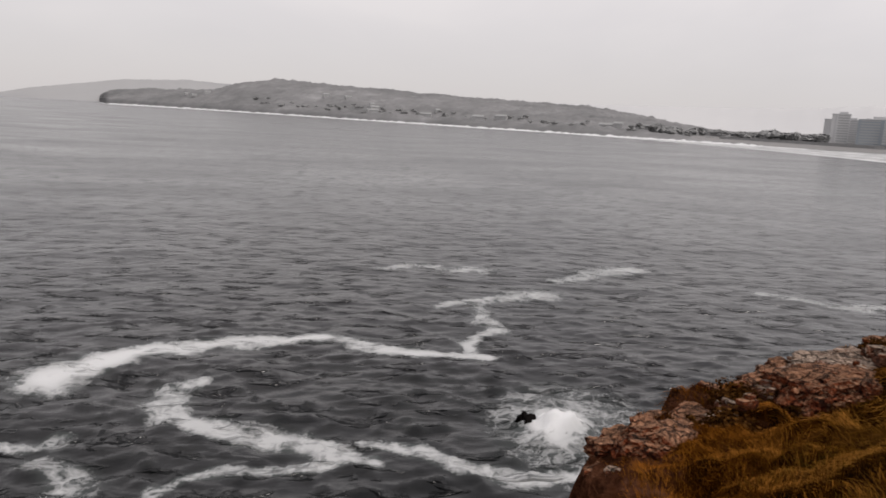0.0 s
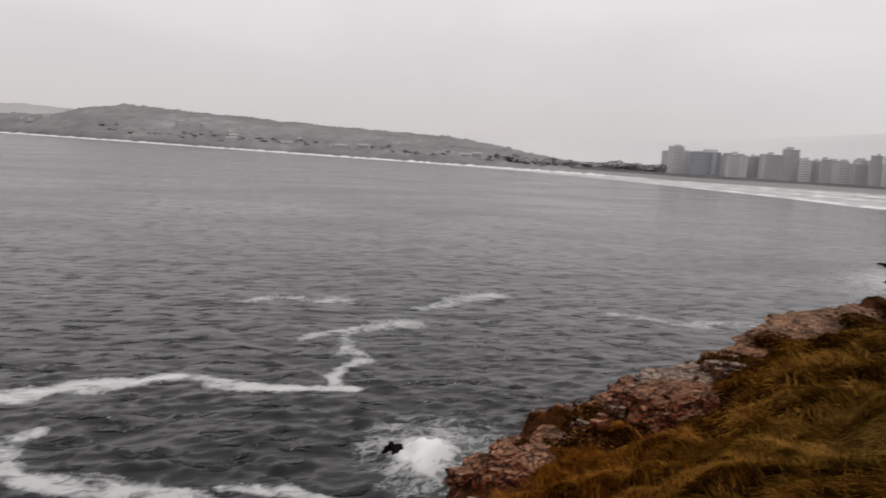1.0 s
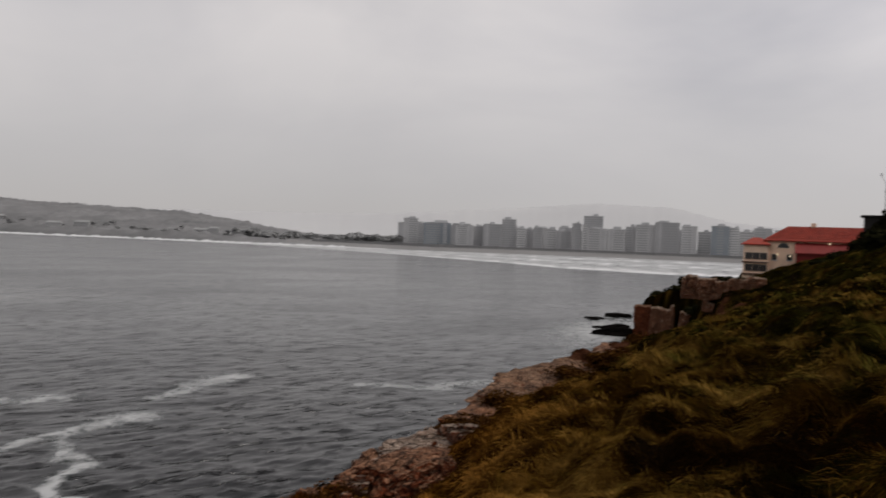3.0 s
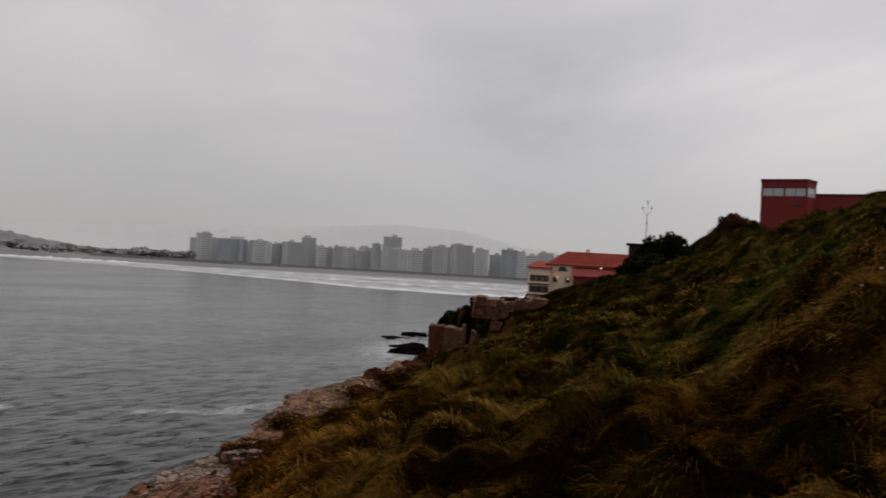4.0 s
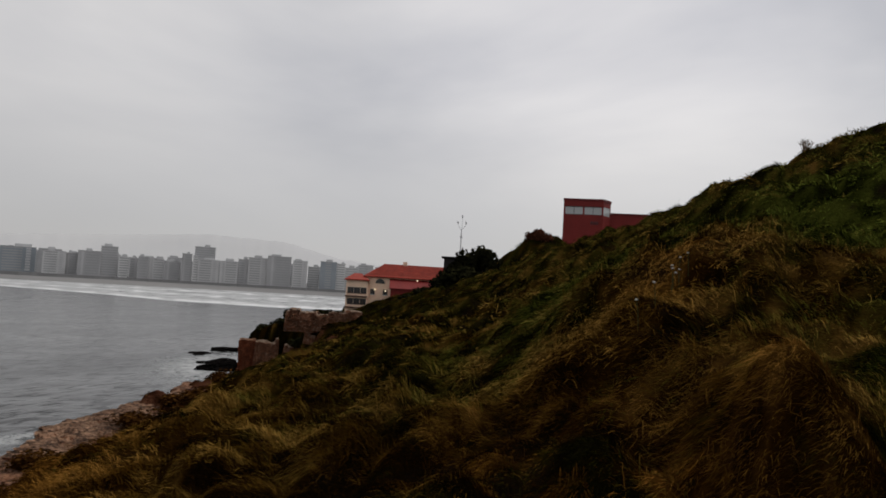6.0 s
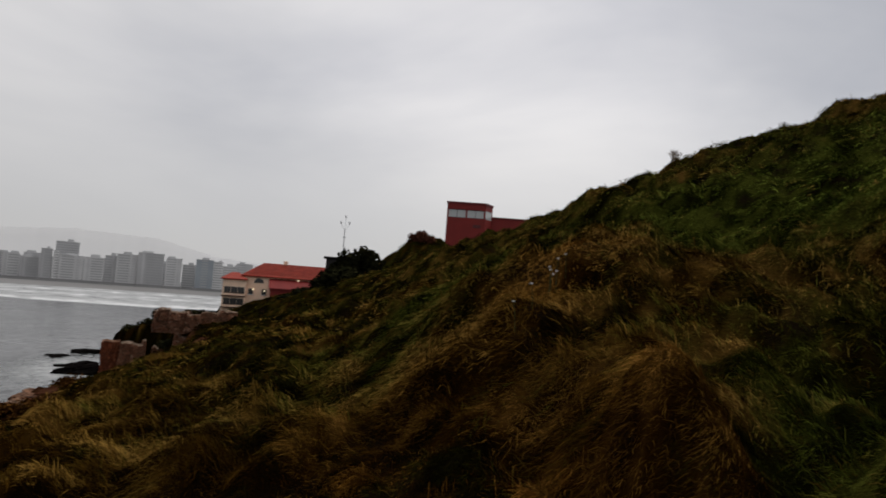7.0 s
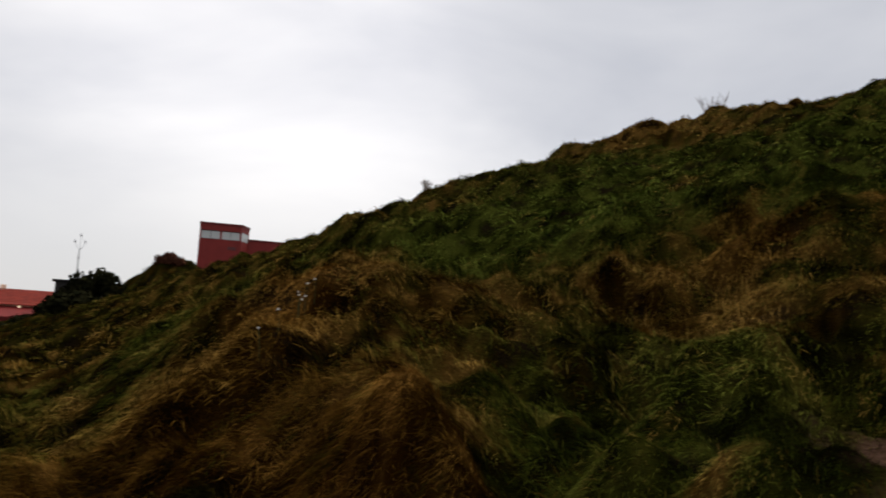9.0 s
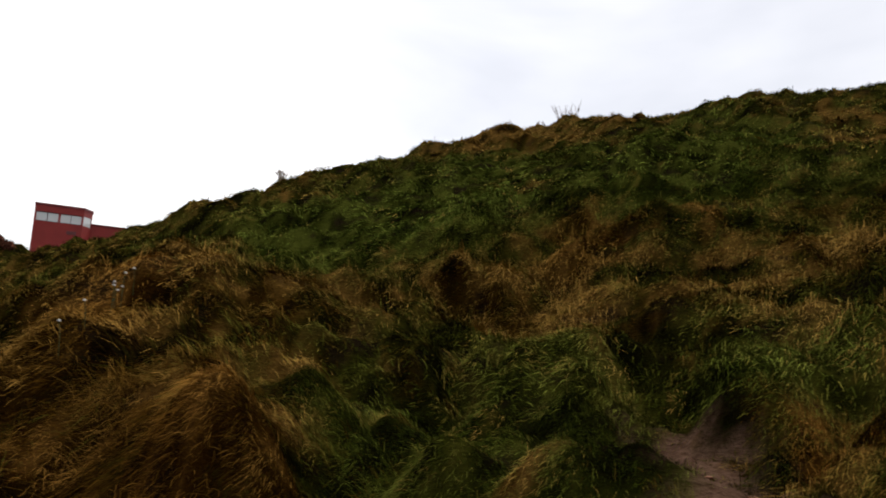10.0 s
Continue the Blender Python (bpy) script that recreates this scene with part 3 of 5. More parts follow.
az_land = np.r_[np.arange(-180, 8, 4.0), np.arange(8, 146, 0.42), np.arange(146, 181, 4.0)]
az_land = np.r_[az_land[az_land < 180], 180.0]
rad_land = np.r_[0.02, 0.5 * 1.015 ** np.arange(0, 450)]
land, lx, ly, lz = sheet("ground", az_land, rad_land[rad_land < 190], land_height, TURF)
tagged(land, "steep grassy headland ground with soil and sandstone cliff", "ground", kind="structure")


set_attr(land, "mud", path_mud(lx, ly))
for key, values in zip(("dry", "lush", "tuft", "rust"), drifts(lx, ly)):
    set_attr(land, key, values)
lq, ls = along(lx, ly)
brink = lq - cliff_line(ls) + 0.9 * fbm(lx * 0.9 + 13, ly * 0.9, 3)
set_attr(land, "bare", np.maximum(step(0.5, -0.5, lq - cliff_line(ls)), 0.75 * step(1.5, 0.3, brink) * (ls > 3) * (ls < 30)) * (1 - 0.8 * step(36, 50, ls)))


# ---- the sea ----
# streaks of foam: strength, half width at the start and the end, course
FOAM_LINES = (
    (1.05, 2.3, 1.15, ((-18.5, 38.0), (-17.0, 40.0), (-15.4, 42.4))),
    (0.95, 1.2, 0.75, ((-15.6, 42.4), (-13, 44.2), (-9.7, 45.3), (-6.6, 46.1), (-4.4, 46.7))),
    (0.72, 0.6, 0.85, ((-4.4, 46.7), (-2.8, 45.8), (-0.5, 44.4))),
    (0.92, 0.85, 0.35, ((-0.5, 44.4), (2.4, 44.0), (6.4, 43.6))),
    (0.62, 0.6, 0.9, ((4.9, 44.0), (5.0, 45.8), (6.3, 48.2), (7.4, 49.2), (6.8, 51.0))),
    (0.45, 0.5, 0.7, ((6.8, 51.0), (6.6, 54.5), (7.1, 57.5))),
    (0.46, 0.6, 2.0, ((3.6, 55.4), (7.1, 57.5), (9.7, 59.0), (13.2, 60.4))),
    (0.50, 0.6, 1.0, ((-10.7, 38.6), (-12.0, 36.8), (-11.6, 34.8))),
    (0.74, 1.1, 1.0, ((-11.7, 35.4), (-10.4, 33.2), (-8.8, 32.4))),
    (0.74, 1.0, 0.6, ((-8.2, 32.4), (-6.3, 31.8), (-4.2, 31.2), (-2.6, 30.0), (-0.9, 29.3))),
    (0.74, 0.4, 0.75, ((-1.4, 30.9), (0.3, 30.6), (1.9, 29.8), (3.3, 28.8))),
    (0.72, 0.5, 0.8, ((3.0, 28.9), (4.7, 28.4), (6.4, 27.9), (8.8, 28.1))),
    (0.64, 0.3, 0.5, ((-9.4, 26.6), (-8.2, 27.7), (-6.8, 28.6), (-5.5, 28.9), (-4.0, 28.8), (-2.5, 29.8))),
    (0.40, 0.3, 0.45, ((-17.4, 29.8), (-15.4, 30.0), (-14.8, 30.7))),
    (0.25, 0.7, 1.0, ((-14.6, 28.8), (-13.0, 27.6), (-12.5, 26.0))),
    (0.30, 0.8, 1.5, ((-1, 69), (2.2, 71.4), (8.2, 69.8))),
    (0.38, 1.2, 1.9, ((15.5, 66.5), (20, 70), (25, 73))),
    (0.33, 0.9, 1.4, ((34.6, 63.5), (38.4, 60.7), (41.2, 59.4), (47, 60))),
)


def line_distance(x, y, pts):
    """Distance from a course, and how far along it the nearest point lies, 0 to 1."""
    d, along_it = np.full(x.shape, 1e9), np.zeros(x.shape)
    n = len(pts) - 1
    for i, ((ax, ay), (bx, by)) in enumerate(zip(pts, pts[1:])):
        t = np.clip(((x - ax) * (bx - ax) + (y - ay) * (by - ay)) / ((bx - ax) ** 2 + (by - ay) ** 2), 0, 1)
        e = np.hypot(x - ax - t * (bx - ax), y - ay - t * (by - ay))
        along_it = np.where(e < d, (i + t) / n, along_it)
        d = np.minimum(d, e)
    return d, along_it


# outer and inner edge of the surf before the beach: bearing, distance
SURF_NEAR = ((0, 12, 20, 27, 34, 44, 52, 62, 80), (1030, 900, 760, 640, 520, 405, 380, 400, 420))
SURF_FAR = ((0, 12, 20, 27, 34, 44, 52, 62, 80), (1040, 930, 830, 790, 765, 755, 760, 760, 760))


def foam_at(x, y):
    wob_x, wob_y = fbm(x * 0.22, y * 0.22, 3), fbm(x * 0.22 + 31, y * 0.22, 3)
    f = np.zeros(x.shape)
    for w, w0, w1, pts in FOAM_LINES:
        dist, t = line_distance(x + 0.8 * wob_x, y + 1.1 * wob_y, pts)
        wide = 0.88 * (w0 + (w1 - w0) * t) * (1 + 0.6 * fbm(x * 0.35 + 70, y * 0.35, 2))
        f = np.maximum(f, w * np.exp(-((dist / wide) ** 4)) + 0.24 * np.exp(-((dist / (1.5 * wide)) ** 2)) * (dist > 0))
    d = np.hypot(x - 8.3 - 0.25 * (y - 33), (y - 33.2) * 0.72)
    f = np.maximum(f, 1.6 * np.exp(-((d / 1.8) ** 4)))
    f = np.maximum(f, 0.46 * np.exp(-((np.hypot((x - 9.3) * 1.1, (y - 32.8) * 0.8) / 5.0) ** 4)))
    # white water along the foot of the cliff
    q, s = along(x, y)
    e = cliff_line(s) - 7.0 - q
    f = np.maximum(f, 0.74 * step(8, -1, e) * step(-14, -6, e) * (s < 125))
    f = np.maximum(f, 0.95 * np.exp(-(((0.8 * (x - 94) + 0.6 * (y - 86)) / 20) ** 2 + ((0.6 * (x - 94) - 0.8 * (y - 86)) / 8) ** 2)))
    # rows of breakers off the beach
    az, r = np.degrees(np.arctan2(x, y)), np.hypot(x, y)
    a, b = np.interp(az, *SURF_NEAR), np.interp(az, *SURF_FAR)
    u = (r - a) / np.maximum(b - a, 1)
    rows = 0.55 + 0.45 * np.sin(u * 19 + 2.5 * wob_x)
    inside = step(-0.01, 0.03, u) * step(1.04, 1.0, u) * (az > -2) * (az < 85)
    edge = np.exp(-((u - 0.04) / 0.05) ** 2)
    f = np.maximum(f, inside * np.clip(0.70 + 0.50 * rows + 0.4 * edge + 0.7 * fbm(az * 0.9, u * 11 + 3, 3), 0.1, 1.6))
    # thin white line on the far shore
    shore = np.interp(az, *SHORE)
    half = np.maximum(14, (r / 1500) ** 2 * 80)
    f = np.maximum(f, 1.5 * step(1.0, 0.6, np.abs(r - shore + 0.8 * half) / half) * (az < 30) * (az > -22))
    return f


# the far shore: bearing, distance
SHORE = ((-40, -22.5, -21.6, -12, -4, 5, 14, 22, 30, 40, 52, 62, 80), (4200, 4200, 2300, 1650, 1280, 1060, 930, 850, 800, 765, 765, 765, 765))


def wave(x, y):
    r = np.hypot(x, y)
    amp = step(260, 60, r)
    h = 0.20 * fbm(x * 0.13 + 3, y * 0.20, 2) - (0.10 + 0.22 * step(60, 28, r)) * np.abs(fbm(x * 0.30, y * 0.60 + 8, 2)) + (step(110, 38, r) + 0.8 * step(58, 28, r)) * (0.30 * np.maximum(0, fbm(x * 0.45, y * 0.95 + 21, 2) - 0.2) + 0.22 * np.maximum(0, fbm(x * 0.9 + 40, y * 1.9, 2) - 0.2))
    pour = (1.15 + 0.6 * fbm(x * 1.3, y * 1.3 + 5, 3)) * np.exp(-(((x - 8.3) / 1.6) ** 2 + ((y - 32.6) / 1.2) ** 2))
    return h * (0.35 + 0.65 * amp) * step(900, 300, r) + pour


az_sea = np.r_[np.arange(-180, -34, 6.0), np.arange(-34, 66, 0.36), np.arange(66, 181, 6.0)]
az_sea = np.r_[az_sea[az_sea < 180], 180.0]
rad_sea = np.r_[3, np.arange(20, 105, 0.27), 105 * 1.012 ** np.arange(0, 324)]
sea, sx, sy, sz = sheet("water", az_sea, rad_sea, wave, WATER)
set_attr(sea, "foam", foam_at(sx, sy))
set_attr(sea, "choppy", step(24, 110, np.hypot(sx, sy)))
tagged(sea, "choppy dark grey sea with streaks of white foam", "sea", kind="structure")


# ---- the far shore: hills, beach and town ----
def polar(az, d, z=0.0):
    return Vector((BASE.x + d * math.sin(radians(az)), BASE.y + d * math.cos(radians(az)), z))


def make_far_land():
    m = Mat("hazed_far_hills", rough=1.0, spec=0.0)
    # haze over the far land is painted in: pale greys, little contrast
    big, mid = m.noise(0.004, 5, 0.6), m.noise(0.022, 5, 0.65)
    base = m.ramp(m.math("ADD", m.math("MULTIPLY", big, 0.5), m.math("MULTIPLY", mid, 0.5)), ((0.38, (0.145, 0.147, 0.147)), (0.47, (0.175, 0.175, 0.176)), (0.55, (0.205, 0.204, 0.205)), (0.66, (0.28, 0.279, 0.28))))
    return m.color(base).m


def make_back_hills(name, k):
    # k is the hill's grey with the mist before it already mixed in
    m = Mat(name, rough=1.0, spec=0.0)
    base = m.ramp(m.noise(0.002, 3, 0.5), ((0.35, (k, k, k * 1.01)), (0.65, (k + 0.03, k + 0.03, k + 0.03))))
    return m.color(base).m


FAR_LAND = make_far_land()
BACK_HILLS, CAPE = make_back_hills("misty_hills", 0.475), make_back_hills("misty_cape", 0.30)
SAND = paint("wet_sand", (0.17, 0.165, 0.16), 0.6, 0.12, 0.01)
EYE_Z = 15.0


def shore_height(x, y):
    """Low cliffs at the water, then fields and wooded slopes up to the skyline."""
    az, r = np.degrees(np.arctan2(x - BASE.x, y - BASE.y)), np.hypot(x - BASE.x, y - BASE.y)
    u = r - np.interp(az, *SHORE)
    el = np.interp(az, (-40, -22.2, -21.6, -20.5, -14.6, -12.5, -9.7, -6.7, -0.6, 6, 14, 17.5, 20, 24, 30, 80), (0, 0, 0.33, 0.62, 0.9, 1.5, 1.9, 1.82, 1.57, 1.3, 1.1, 0.7, 0.35, 0.05, -0.3, -0.3))
    back = np.interp(az, (-22, -15, -8, 6, 20, 30), (260, 420, 620, 800, 700, 300))
    peak = (np.interp(az, *SHORE) + back) * np.tan(np.radians(el)) + EYE_Z
    cliff = np.interp(az, (-21.6, -14, 0, 12, 20, 27), (14, 10, 8, 5, 3, 1.5))
    z = -4 + (cliff + 4) * step(-4, 16, u) + (peak - cliff) * step(10, 1, u / back * 0 + 10 - 9 * np.clip(u / back, 0, 1))
    z = z * 1.0 + (u > 20) * (fbm(x * 0.012, y * 0.012, 4) * 7 + np.abs(fbm(x * 0.05, y * 0.05, 3)) * 9) * step(28, 18, az)
    city = step(18, 30, az)
    flat_z = np.interp(u, (-40, 0, 110, 170, 185, 900), (-3, 0.1, 2.6, 3.2, 5.2, 6.0))
    return z * (1 - city) + flat_z * city


far_rad = np.linspace(0, 1, 130) ** 1.6


def shore_sheet():
    az = np.arange(-22.4, 84, 0.22)
    a, t = np.meshgrid(az, far_rad)
    r = np.interp(a, *SHORE) - 30 + t * 1500
    x, y = BASE.x + r * np.sin(np.radians(a)), BASE.y + r * np.cos(np.radians(a))
    z = shore_height(x, y)
    n, m = z.shape
    i = np.arange(n * m).reshape(n, m)
    quads = np.stack([i[:-1, :-1], i[:-1, 1:], i[1:, 1:], i[1:, :-1]], -1).reshape(-1, 4)
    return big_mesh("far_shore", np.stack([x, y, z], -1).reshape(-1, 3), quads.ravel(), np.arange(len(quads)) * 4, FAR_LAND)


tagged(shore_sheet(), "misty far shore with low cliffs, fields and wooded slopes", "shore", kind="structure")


def surf_line():
    """Breakers at the foot of the far cliffs: a low uneven ridge of white water."""
    az = np.arange(-21.4, 27, 0.06)
    d = np.interp(az, *SHORE) - 9
    tall = np.clip(1.1 + 2.2 * fbm(az * 1.7, az * 0 + 5, 4), 0.15, 3.2) * np.interp(az, (-21.4, -12, 0, 14, 27), (1.5, 1.2, 1.0, 0.9, 0.8))
    v = []
    for back, k in ((-6, -0.2), (-4, 0.6), (-2, 1.0), (0.5, 0.9), (4, 0.3), (9, -0.1)):
        x, y = BASE.x + (d + back) * np.sin(np.radians(az)), BASE.y + (d + back) * np.cos(np.radians(az))
        v.append(np.stack([x, y, tall * k], -1))
    i = np.arange(6 * len(az)).reshape(6, len(az))
    quads = np.stack([i[:-1, :-1], i[:-1, 1:], i[1:, 1:], i[1:, :-1]], -1).reshape(-1, 4)
    return big_mesh("surf", np.concatenate(v), quads.ravel(), np.arange(len(quads)) * 4, SURF)


SURF = paint("white_surf", (0.66, 0.67, 0.67), 0.9, 0.12, 0.05)
tagged(surf_line(), "thin white line of breakers under the far cliffs", "surf", kind="structure")


def beach_sheet():
    az = np.arange(22, 82, 0.5)
    a, u = np.meshgrid(az, np.array((-8.0, 0, 30, 70, 110, 160)))
    r = np.interp(a, *SHORE) + u
    x, y = BASE.x + r * np.sin(np.radians(a)), BASE.y + r * np.cos(np.radians(a))
    z = shore_height(x, y) + 0.35
    n, m = z.shape
    i = np.arange(n * m).reshape(n, m)
    quads = np.stack([i[:-1, :-1], i[:-1, 1:], i[1:, 1:], i[1:, :-1]], -1).reshape(-1, 4)
    return big_mesh("beach", np.stack([x, y, z], -1).reshape(-1, 3), quads.ravel(), np.arange(len(quads)) * 4, SAND)


tagged(beach_sheet(), "broad wet grey sand beach below the promenade", "beach", kind="structure")


def ridge_sheet(name, stops, dist, label, mat):
    """A long hill behind everything, rounded and uneven on top."""
    az = np.arange(stops[0][0], stops[0][-1], 0.2)
    top = EYE_Z + dist * np.tan(np.radians(np.interp(az, *stops)))
    top = top + dist * 0.0012 * fbm(az * 0.9, az * 0 + dist * 0.01, 4)
    rows = ((-500, -6.0, 0.0), (-330, 0.0, 0.35), (-160, 0.0, 0.78), (0, 0.0, 1.0), (300, 0.0, 0.6))
    v = []
    for back, base, k in rows:
        for a, t in zip(az, top):
            p = polar(a, dist + back)
            v.append((p.x, p.y, base + (t - base) * k))
    m = len(az)
    i = np.arange(len(rows) * m).reshape(len(rows), m)
    quads = np.stack([i[:-1, :-1], i[:-1, 1:], i[1:, 1:], i[1:, :-1]], -1).reshape(-1, 4)
    return tagged(big_mesh(name, np.array(v), quads.ravel(), np.arange(len(quads)) * 4, mat), label, "hills", kind="structure")


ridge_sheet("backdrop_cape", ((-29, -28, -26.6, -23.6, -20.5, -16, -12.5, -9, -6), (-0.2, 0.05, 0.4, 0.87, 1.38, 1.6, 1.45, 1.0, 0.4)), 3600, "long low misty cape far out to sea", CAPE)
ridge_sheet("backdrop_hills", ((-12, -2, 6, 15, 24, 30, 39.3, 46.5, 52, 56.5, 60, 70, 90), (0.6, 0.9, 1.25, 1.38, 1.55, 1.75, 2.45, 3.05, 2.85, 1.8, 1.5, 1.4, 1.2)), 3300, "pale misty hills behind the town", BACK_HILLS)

# walls and glass of the town, with the sea haze mixed into their colours
PALE = paint("hazed_pale_render", (0.56, 0.56, 0.56), 0.8, 0.06, 0.05)
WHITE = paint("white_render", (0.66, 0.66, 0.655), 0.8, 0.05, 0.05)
GREY = paint("hazed_grey_render", (0.49, 0.49, 0.495), 0.8, 0.07, 0.05)
DARK = paint("hazed_dark_brick", (0.42, 0.42, 0.425), 0.8, 0.08, 0.05)
BLUE = paint("hazed_blue_cladding", (0.29, 0.32, 0.345), 0.6, 0.07, 0.05)
FARGLASS = Mat("hazed_far_glass", (0.37, 0.375, 0.38), 0.5, 0.0, 0.2).m
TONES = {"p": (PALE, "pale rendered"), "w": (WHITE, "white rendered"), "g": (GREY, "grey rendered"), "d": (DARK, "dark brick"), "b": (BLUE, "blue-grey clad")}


def apartment_block(az, wide, el_top, tone, dist, depth=16.0, base=5.0):
    """A block of flats on the sea front: body, a row of windows and a balcony slab to each floor, roof house."""
    root = new("apartment_building")
    c = polar(az, dist + depth / 2, base)
    root.matrix_world = Matrix.Translation(c) @ Matrix.Rotation(-radians(az), 4, "Z")
    w = 2 * dist * math.tan(radians(wide / 2))
    h = EYE_Z + dist * math.tan(radians(el_top)) - base
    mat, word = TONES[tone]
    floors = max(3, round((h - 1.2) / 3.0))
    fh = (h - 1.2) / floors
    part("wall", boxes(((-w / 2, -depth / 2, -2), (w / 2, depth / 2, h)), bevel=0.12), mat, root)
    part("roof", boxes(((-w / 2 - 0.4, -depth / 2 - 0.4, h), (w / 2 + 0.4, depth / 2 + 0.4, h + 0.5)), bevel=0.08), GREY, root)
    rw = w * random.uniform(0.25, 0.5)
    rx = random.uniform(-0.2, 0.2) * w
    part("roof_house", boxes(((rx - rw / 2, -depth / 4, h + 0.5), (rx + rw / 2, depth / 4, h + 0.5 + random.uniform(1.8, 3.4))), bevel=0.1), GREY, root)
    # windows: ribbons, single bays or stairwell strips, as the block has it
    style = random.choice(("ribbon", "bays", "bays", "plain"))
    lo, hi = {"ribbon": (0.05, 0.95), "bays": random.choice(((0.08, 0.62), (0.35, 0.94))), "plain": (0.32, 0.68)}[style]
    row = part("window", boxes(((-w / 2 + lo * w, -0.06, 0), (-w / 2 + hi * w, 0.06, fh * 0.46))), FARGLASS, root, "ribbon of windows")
    if style == "bays":
        part("stairwell", boxes(((-w / 2 + (0.72 if lo < 0.2 else 0.16) * w, -depth / 2 - 0.3, 1), (-w / 2 + (0.86 if lo < 0.2 else 0.26) * w, -depth / 2, h - 1))), GREY, root)
    slab = None
    if style != "plain":
        side = random.choice((0.0, 0.3, 0.5))
        slab = part("balcony", boxes(((-w / 2 + side * w, -0.4, 0), (w / 2 - 0.04 * w, 0.05, 0.9))), mat, root)
    for k in range(floors):
        z = 1.0 + k * fh
        for o, dz, dy in ((row, 0.36 * fh, 0.0), (slab, -0.15, -0.02)):
            if o is None:
                continue
            if k:
                o = o.copy()
                scene.collection.objects.link(o)
            o.location = (0, -depth / 2 + dy, z + dz)
    return tagged(root, f"{word} block of flats on the sea front, misty", "building", "flats along the sea front")


# bearing, breadth and top in degrees, tone, distance
FRONT_A = (
    (31.75, 1.15, 1.42, "p", 1000), (33.87, 2.15, 1.13, "b", 985), (36.08, 1.45, 1.0, "p", 960), (37.18, 0.73, 0.94, "d", 965), (38.29, 1.49, 1.17, "d", 950),
    (39.58, 1.13, 1.59, "g", 955), (40.55, 0.62, 0.91, "w", 945), (41.23, 0.5, 0.86, "g", 950), (41.87, 0.68, 1.02, "d", 930), (42.78, 1.03, 0.94, "p", 935),
    (43.91, 1.04, 0.78, "d", 930), (44.89, 0.7, 1.45, "d", 920),
)
FRONT_B = (
    (45.48, 0.35, 1.35, "w", 918), (46.15, 1.49, 2.05, "g", 1010), (46.46, 1.5, 1.09, "p", 915), (47.92, 1.29, 1.08, "p", 915), (48.99, 0.76, 1.31, "g", 920),
    (50.08, 1.43, 1.5, "p", 910), (51.69, 1.79, 1.72, "d", 905), (53.29, 1.12, 1.48, "p", 905), (54.34, 0.86, 1.08, "p", 915), (55.48, 1.26, 1.55, "b", 900),
    (56.45, 0.67, 1.46, "w", 902), (57.31, 1.03, 1.18, "p", 910), (58.39, 1.21, 1.46, "g", 915), (59.8, 1.3, 1.35, "p", 920), (61.3, 1.4, 1.3, "g", 920), (62.9, 1.4, 1.5, "p", 920), (64.4, 1.2, 1.45, "g", 920),
)
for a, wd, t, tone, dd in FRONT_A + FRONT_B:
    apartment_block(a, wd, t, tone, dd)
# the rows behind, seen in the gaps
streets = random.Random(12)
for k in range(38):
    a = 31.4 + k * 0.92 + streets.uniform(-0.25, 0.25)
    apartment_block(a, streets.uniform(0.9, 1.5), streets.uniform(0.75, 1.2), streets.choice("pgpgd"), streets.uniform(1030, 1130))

PROM = paint("promenade_wall", (0.24, 0.24, 0.24), 0.8, 0.1, 0.05)
pv, pf = [], []
for i, a in enumerate(np.arange(24, 70, 1.0)):
    for d, z in ((905, 1.5), (905, 6.0), (907, 6.0), (907, 1.5)):
        p = polar(a, d - 28 + max(0, 34 - a) * 8, z)
        pv.append(p)
for i in range(len(pv) // 4 - 1):
    for k in range(4):
        pf.append((i * 4 + k, i * 4 + (k + 1) % 4, i * 4 + 4 + (k + 1) % 4, i * 4 + 4 + k))
tagged(link_mesh("promenade_wall", pv, pf, PROM), "long grey promenade wall above the beach", "wall", kind="structure")


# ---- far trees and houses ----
# flat greys: the mist before the trees and houses is part of the colour
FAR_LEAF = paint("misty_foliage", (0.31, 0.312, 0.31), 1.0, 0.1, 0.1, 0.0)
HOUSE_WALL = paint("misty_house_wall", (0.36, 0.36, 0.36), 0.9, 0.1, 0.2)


def clump_mesh(name, seed, leaves=260, size=0.16):
    """A crown of small leaf clumps with gaps, one metre in radius."""
    rng = random.Random(seed)
    v, f = [], []
    lobes = [(Vector((rng.uniform(-0.55, 0.55), rng.uniform(-0.55, 0.55), rng.uniform(-0.25, 0.45))), rng.uniform(0.35, 0.6)) for _ in range(9)]
    for _ in range(leaves):
        c, rr = rng.choice(lobes)
        d = Vector((rng.gauss(0, 1), rng.gauss(0, 1), rng.gauss(0, 1))).normalized()
        p = c + d * rr * rng.uniform(0.75, 1.05)
        a = d.orthogonal().normalized()
        b = d.cross(a)
        t = rng.uniform(0, 6.28)
        u, w = a * math.cos(t) + b * math.sin(t), b * math.cos(t) - a * math.sin(t)
        w = w + d * rng.uniform(-0.8, 0.8)
        s = size * rng.uniform(0.6, 1.5)
        n = len(v)
        v += [p - u * s * 0.5, p + w * s * 0.6 + d * s * 0.3, p + u * s * 0.5, p - w * s * 0.6]
        f.append((n, n + 1, n + 2, n + 3))
    me = bpy.data.meshes.new(name)
    me.from_pydata([tuple(q) for q in v], [], f)
    return me


